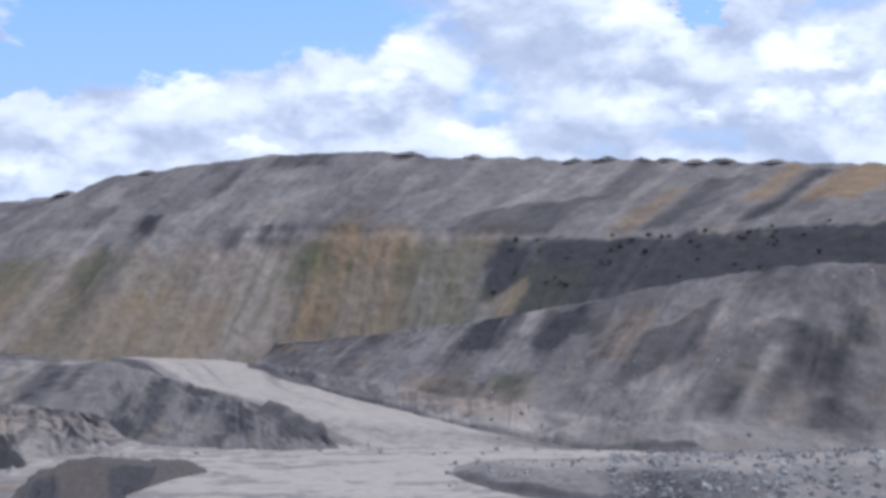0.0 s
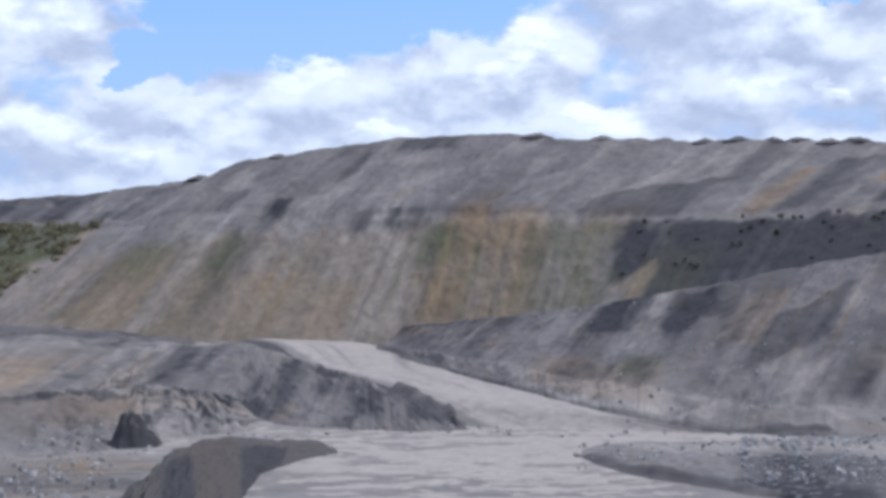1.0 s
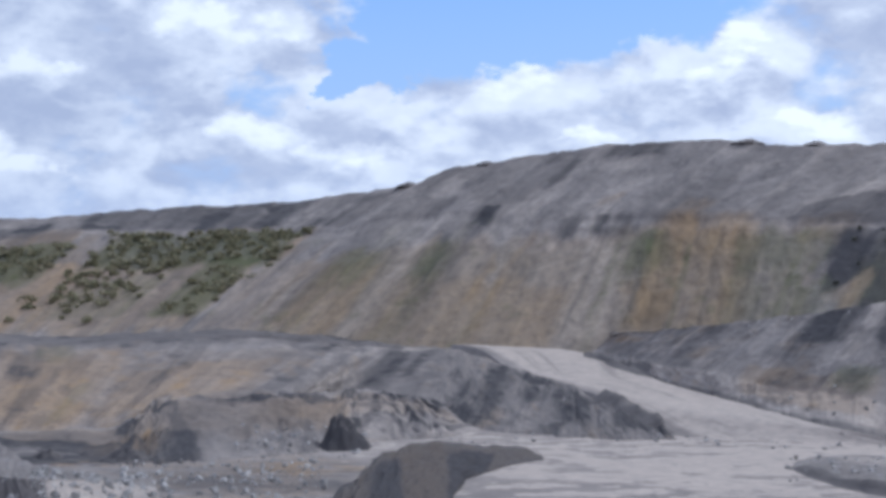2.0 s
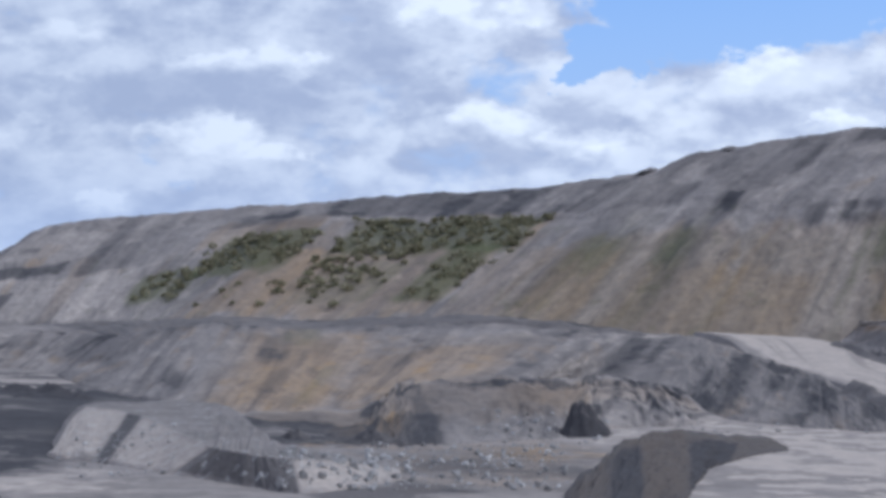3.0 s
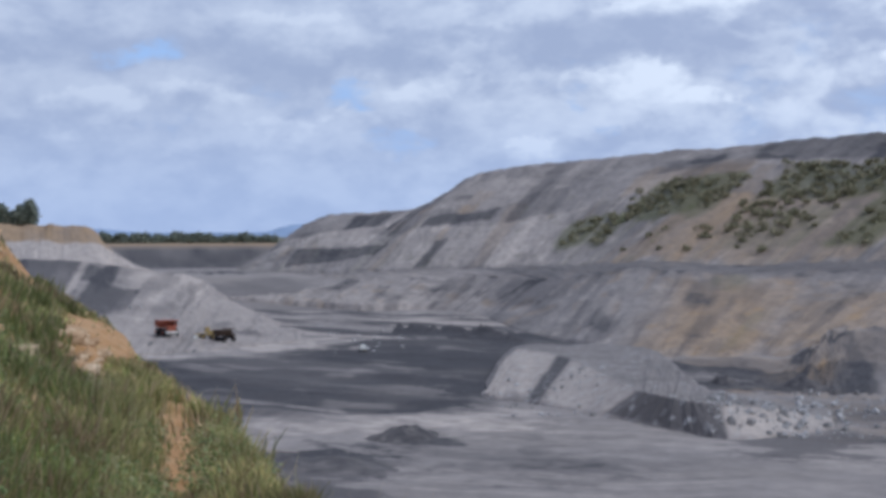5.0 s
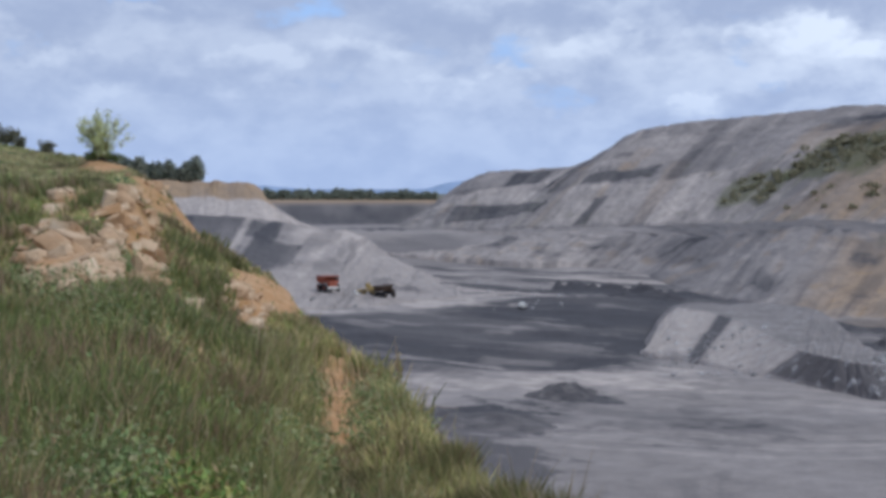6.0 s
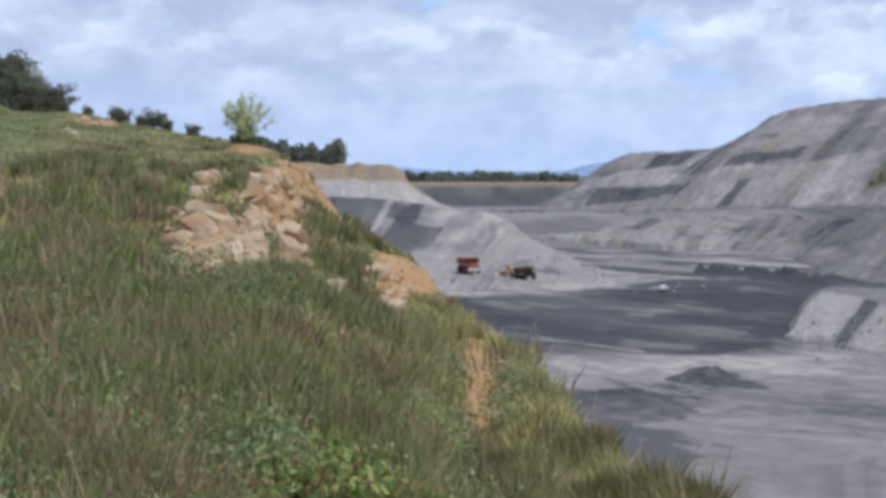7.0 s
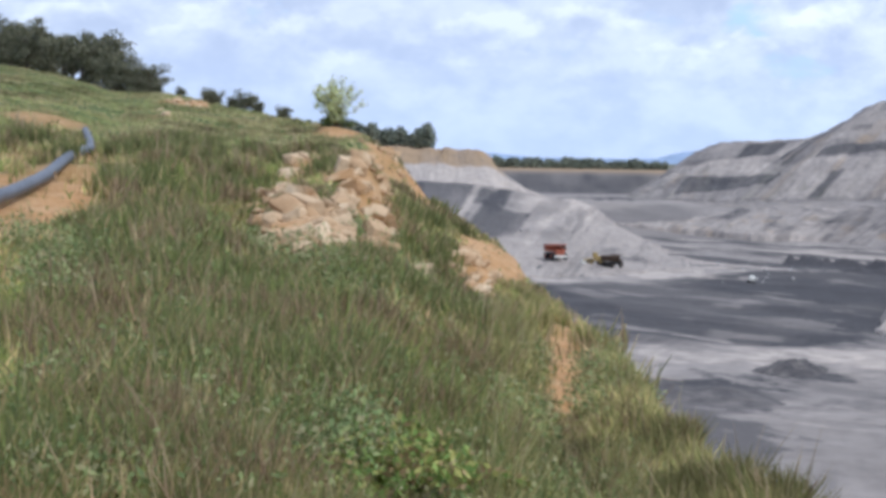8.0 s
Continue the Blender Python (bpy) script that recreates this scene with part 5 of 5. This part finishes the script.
def trees():
    kinds = [tree(s, h, w) for s, h, w in ((1, 4.5, 2.6), (2, 3.9, 2.3), (3, 4.8, 2.5), (4, 2.6, 1.6))]
    spots = []
    g = np.random.default_rng(21)
    for b in np.arange(61.3, 71, 0.6):
        er = float(hill_rim(b)[0])
        low = min(1.0, 0.62 + 0.16 * (float(b) - 61.3))
        spots.append((float(b), er * float(g.uniform(0.97, 1.0)), int(g.integers(0, 3)), low * float(g.uniform(0.7, 0.95))))
        spots.append((float(b) + 0.3, er * 1.06, int(g.integers(0, 3)), low * float(g.uniform(0.85, 1.1))))
    for b, k, s in ((61.0, 3, 0.28), (59.3, 3, 0.27), (58.9, 3, 0.25), (57.9, 3, 0.32), (57.5, 3, 0.2), (56.6, 3, 0.2), (58.3, 3, 0.22), (60.2, 3, 0.2)):
        spots.append((b, float(hill_rim(b)[0]), k, s))
    used = set()
    for b, r, k, s in spots:
        er, ez = hill_rim(b)
        x, y, _ = place(np.array(b), np.array(r), 0.0)
        z = float(hill_z(np.array(b), np.array(r))) if r <= er else float(ez) - 0.5
        m = pose(float(x), float(y), z - 0.1, 0, 0, float(g.uniform(0, 360))) @ Matrix.Diagonal((s, s, s, 1))
        if k not in used:
            used.add(k)
            kinds[k].matrix_basis = m
        else:
            o = copy_thing(kinds[k], m)
            o.matrix_basis = m


def far_woods():
    """Belts of trees beyond the pit: bearings, range, foot, height."""
    for name, label, b0, b1, r0, deep, z0, tall, n in (
            ("tree_belt", "dark belt of trees beyond the pit", 42.6, 49.6, 1330, 120, 28.0, 9.5, 620),
            ("tree_grove", "dark tree grove on top of the quarry cliff", 51.2, 54.6, 905, 40, 41.0, 12.5, 420)):
        g = np.random.default_rng(int(r0))
        b, r = g.uniform(b0, b1, n), r0 + deep * g.random(n)
        hh = tall * g.uniform(0.5, 1.05, n) * (0.75 + 1.7 * (fbm(b * 2.6, b * 0, 3, 4, 0.7) + 0.1))
        c = np.concatenate([place(b, r, z0 + hh * k) for k in (0.3, 0.6, 0.85)])
        # tree tints lifted and pushed to blue: distance haze put into the leaf colour
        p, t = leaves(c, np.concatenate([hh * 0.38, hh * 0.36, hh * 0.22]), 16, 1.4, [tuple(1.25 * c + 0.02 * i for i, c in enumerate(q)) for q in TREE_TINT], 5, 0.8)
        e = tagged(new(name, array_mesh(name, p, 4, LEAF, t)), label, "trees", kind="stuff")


def dump_scrub():
    """Low bushes that have taken hold on the dump."""
    f = Landform((DUMP_CREST, DUMP_BERM, DUMP_TOE), 400, (60, 60), 3)
    g = np.random.default_rng(31)
    cs, rs = [], []
    for s0, s1, v0, v1, n in ((9.4, 10.3, 0.98, 1.3, 100), (10.3, 11.2, 0.98, 1.38, 90), (11.5, 12.42, 1.14, 1.5, 100), (9.55, 9.98, 1.35, 1.88, 34), (10.3, 11.3, 1.4, 1.8, 60),
                              (12.3, 12.9, 1.48, 1.8, 36), (9.4, 12.6, 1.2, 1.9, 40)):
        for _ in range(n):
            s, v = g.uniform(s0, s1), v0 + (v1 - v0) * g.random() ** 1.3
            i = int(s / 18 * 399)
            j = int(np.argmin(np.abs(f.v - v)))
            rad = g.uniform(1.2, 3.6)
            cs.append(f.pts[i, j] + np.array((g.uniform(-2, 2), g.uniform(-2, 2), rad * 0.3)))
            rs.append(rad)
    # olive tints lightened, with the haze over the dump worked into them
    p, t = leaves(cs, np.array(rs), 40, 1.0, ((0.215, 0.205, 0.12), (0.27, 0.25, 0.15), (0.33, 0.29, 0.19)), 8, 0.6)
    cs, rs = [], []
    for _ in range(60):
        s, v = g.uniform(0.3, 2.75), 1.0 + 0.45 * g.random() ** 1.6
        cs.append(f.pts[int(s / 18 * 399), int(np.argmin(np.abs(f.v - v - 0.03 * s)))] + np.array((0.0, 0.0, 0.5)))
        rs.append(g.uniform(0.4, 1.3))
    q, u = leaves(cs, np.array(rs), 30, 0.6, ((0.10, 0.10, 0.075), (0.125, 0.12, 0.09), (0.085, 0.085, 0.07)), 12, 0.6)
    p, t = np.concatenate([p, q]), np.concatenate([t, u])
    tagged(new("scrub", array_mesh("scrub", p, 4, LEAF, t)), "olive-green scrub bushes clinging to the spoil dump", "bushes", kind="stuff")


# -- stones and heaps in the pit --
def land_hit(dry=False):
    dg = bpy.context.evaluated_depsgraph_get()

    def under(b, r):
        x, y, _ = place(np.array(b, float), np.array(r, float), 0.0)
        hit, p, _, _, ob, _ = scene.ray_cast(dg, (float(x), float(y), 150.0), (0, 0, -1))
        return None if dry and ob.name.startswith("roadway") else p
    return under


def pit_stones():
    under = land_hit(True)
    g = np.random.default_rng(61)
    verts, faces, tints = [], [], []
    hulls = []
    for i in range(5):
        bm = boulder(70 + i, 10)
        hulls.append(([v.co.copy() for v in bm.verts], [[v.index for v in f.verts] for f in bm.faces]) if not bm.verts.index_update() else None)
        bm.free()
    # bearings, ranges, count, size
    for b0, b1, r0, r1, n, size in ((-15.5, -6, 290, 395, 760, 1.3), (-6, 0, 320, 372, 90, 0.9), (-12, 6, 395, 470, 170, 1.0), (16.5, 24, 285, 365, 420, 1.2), (23.4, 27, 285, 312, 160, 1.3),
                                    (30.5, 34.5, 312, 370, 130, 0.9), (15, 20, 370, 420, 110, 1.1), (-2, 8, 480, 560, 60, 0.9), (-16, 4, 400, 520, 70, 1.0), (38, 50, 480, 620, 70, 1.2), (8, 13, 385, 430, 40, 0.9)):
        for _ in range(n):
            b, r = g.uniform(b0, b1), g.uniform(r0, r1)
            p = under(b, r)
            if p is None:
                continue
            s = 0.62 * size * (0.35 + 1.4 * g.random() ** 3)
            m = Euler([float(a) for a in g.uniform(0, 6.28, 3)]).to_matrix()
            vs, fs = hulls[int(g.integers(0, 5))]
            k = len(verts)
            verts += [p + m @ Vector((v.x * s * 1.3, v.y * s, v.z * s * 0.8)) + Vector((0, 0, s * 0.15)) for v in vs]
            faces += [[i + k for i in f] for f in fs]
            tints += [np.array((0.42, 0.40, 0.385)) * g.uniform(0.5, 1.15)] * len(vs)
    tagged(new("pit_stones", raw_mesh("pit_stones", verts, faces, GRIT, np.array(tints))), "scattered grey and pale stones on the pit floor", "stones", kind="stuff")


def cone_heap(name, label, b, r, wide, tall, seed, dark=0.95, deep=1.0, group="small heaps"):
    """One tipped load: an uneven cone."""
    under = land_hit()
    p = under(b, r)
    t = np.linspace(0, 2 * math.pi, 49)
    k = np.linspace(0, 1.15, 20)
    T, K = np.meshgrid(t, k, indexing="ij")
    wob = 1 + 0.7 * fbm(np.cos(T) * 1.5 + 5, np.sin(T) * 1.5 + 3, seed)
    X, Y = np.cos(T) * K * wide * wob, np.sin(T) * K * wide * wob * deep
    Z = tall * np.clip(1 - K, -0.2, 1) * (1 + 0.5 * fbm(X / wide * 3, Y / wide * 3, seed + 1)) * (1 - 0.25 * np.exp(-(K / 0.25) ** 2)) + 0.75 * tall * fbm(X / wide * 3.5, Y / wide * 3.5, seed + 2, 5, 0.65) * (1 - 0.6 * K) - 0.1
    soil = np.zeros((*X.shape, 4))
    soil[..., DARK] = dark * (0.8 + 1.3 * fbm(X / wide * 4 + 9, Y / wide * 4, seed + 3, 5, 0.65))
    return tagged(grid_mesh(name, np.stack([X + p.x, Y + p.y, Z + p.z], -1), SPOIL, soil), label, "spoil heap", group)


def small_heaps():
    cone_heap("coal_mound", "steep dark coal heap on the pit floor", 16.0, 392, 7.0, 9.5, 5, 1.4, 1.0)
    cone_heap("coal_mound", "low brown-grey heap beside the floor track", 37.9, 282, 6.5, 3.0, 6, 0.95, 1.3)
    cone_heap("coal_mound", "long brown coal heap on the pit floor", 42.8, 250, 12.0, 2.4, 7, 0.9, 0.8)
    cone_heap("coal_mound", "long brown coal heap on the pit floor", 40.2, 248, 12.0, 1.8, 8, 0.85, 0.8)
    cone_heap("coal_mound", "dark coal heap at the ledge's foot", 23.6, 372, 7.0, 3.6, 9, 0.95, 0.8)
    cone_heap("coal_mound", "dark coal heap at the ledge's foot", 26.4, 384, 4.0, 2.6, 10, 0.95, 0.8)
    for i, (b, dark) in enumerate(((-4.9, 0.8), (-6.1, 0.85), (-7.3, 0.8), (-8.2, 0.9), (-10.2, 0.85), (-3.4, 0.3), (-1.2, 0.3), (1.2, 0.3), (-12.0, 0.4), (-9.2, 0.3), (10.6, 0.5), (13.4, 0.7))):
        r = float(np.interp(b, [p[0] for p in DUMP_CREST], [p[1] for p in DUMP_CREST])) + 5
        cone_heap("rim_mound", "small tipped heap on the dump's rim", b, r, 6.5, 2.6, 20 + i, dark, 1.0, "rim heaps")


# -- machines on the pit floor --
def haul_truck(at, turn, paint, label, size=1.0):
    e = thing("haul_truck", at, label, "truck", "pit trucks", turn)
    e.scale = (size, size, size)
    part("chassis", box(0, 0, 1.7, 2.6, 9.0, 0.9, 0.08), BLACK, e)
    bm = box(0, -1.0, 3.9, 5.4, 6.6, 2.4, 0.12)
    for v in bm.verts:
        if v.co.z < 3.6:
            v.co.x *= 0.72
            v.co.y = v.co.y * 0.9 + 0.2
    bed = part("dump_body", bm, paint, e)
    part("canopy", box(0, 3.2, 5.2, 5.2, 2.6, 0.3, 0.06), paint, bed)
    for y in (-3.4, -1.6, 0.2, 1.6):
        part("rib", box(0, y, 3.9, 5.6, 0.25, 2.1, 0.04, 1.0), paint, bed)
    part("bonnet", box(0, 4.2, 2.6, 3.0, 1.8, 1.7, 0.12), paint, e)
    cab = part("cab", box(-1.5, 3.4, 4.0, 1.7, 1.7, 1.8, 0.1, 0.9), paint, e)
    part("windscreen", box(-1.5, 4.2, 4.3, 1.3, 0.12, 0.8, 0.02), GLASS, cab)
    part("bumper", box(0, 5.2, 1.4, 4.2, 0.4, 0.7, 0.08), WHITE, e)
    for x, y, w in ((-2.2, 3.4, 0.9), (2.2, 3.4, 0.9), (-2.3, -2.4, 1.0), (2.3, -2.4, 1.0), (-1.25, -2.4, 0.9), (1.25, -2.4, 0.9)):
        wheel = part("wheel", drum(x, y, 1.25, 1.25, w), BLACK, e, smooth=False)
        part("rim", drum(x + (0.1 if x > 0 else -0.1), y, 1.25, 0.6, w), paint, wheel)


def wheel_loader(at, turn):
    e = thing("wheel_loader", at, "dusty yellow wheel loader with a pale bucket", "loader", "", turn)
    part("rear_body", box(0, -1.6, 2.1, 2.6, 3.4, 1.7, 0.15, 0.9), YELLOW, e)
    part("front_frame", box(0, 1.4, 1.6, 1.6, 2.2, 1.0, 0.1), YELLOW, e)
    cab = part("cab", box(0, 0.0, 3.3, 1.7, 1.7, 1.7, 0.08, 0.88), YELLOW, e)
    part("window", box(0, 0.86, 3.5, 1.3, 0.1, 1.0, 0.02), GLASS, cab)
    for x in (-0.8, 0.8):
        part("arm", box(x, 2.7, 1.6, 0.3, 2.8, 0.5, 0.05), YELLOW, e)
    bm = box(0, 4.2, 0.9, 3.4, 1.4, 1.4, 0.08)
    for v in bm.verts:
        if v.co.y > 4.4 and v.co.z > 1:
            v.co.y -= 0.8
    part("bucket", bm, WHITE, e)
    for x, y in ((-1.4, 1.7), (1.4, 1.7), (-1.4, -1.7), (1.4, -1.7)):
        wheel = part("wheel", drum(x, y, 0.95, 0.95, 0.75), BLACK, e)
        part("rim", drum(x + (0.08 if x > 0 else -0.08), y, 0.95, 0.45, 0.75), YELLOW, wheel)


def pickup(at, turn):
    e = thing("pickup_truck", at, "small white pickup on the black coal floor", "pickup", "", turn)
    part("body", box(0, 0, 0.85, 1.9, 5.2, 0.6, 0.1), WHITE, e)
    cab = part("cab", box(0, 0.5, 1.5, 1.75, 1.9, 0.8, 0.1, 0.8), WHITE, e)
    part("windscreen", box(0, 1.36, 1.5, 1.4, 0.1, 0.5, 0.02), GLASS, cab)
    part("tray", box(0, -1.6, 1.3, 1.85, 2.0, 0.4, 0.05), WHITE, e)
    for x, y in ((-0.85, 1.6), (0.85, 1.6), (-0.85, -1.6), (0.85, -1.6)):
        part("wheel", drum(x, y, 0.4, 0.4, 0.28), BLACK, e)


def machines():
    under = land_hit()
    p = under(39.46, 482)
    pickup((p.x, p.y, p.z), 42)
    for b, r, what in ((46.55, 528, 0), (44.5, 522, 1), (45.1, 530, 2)):
        p = under(b, r)
        at = (p.x, p.y, p.z - 0.1)
        if what == 0:
            haul_truck(at, b + 200, RED, "red haul truck parked on the pale pit floor")
        elif what == 1:
            haul_truck(at, b - 40, BROWN, "mud-brown haul truck parked beside a loader", 0.8)
        else:
            wheel_loader(at, b + 100)


machines()
pit_stones()
small_heaps()
far_woods()
dump_scrub()
trees()
ridge_bush()
pipe()
outcrops()
weeds()
herbs()
grass()
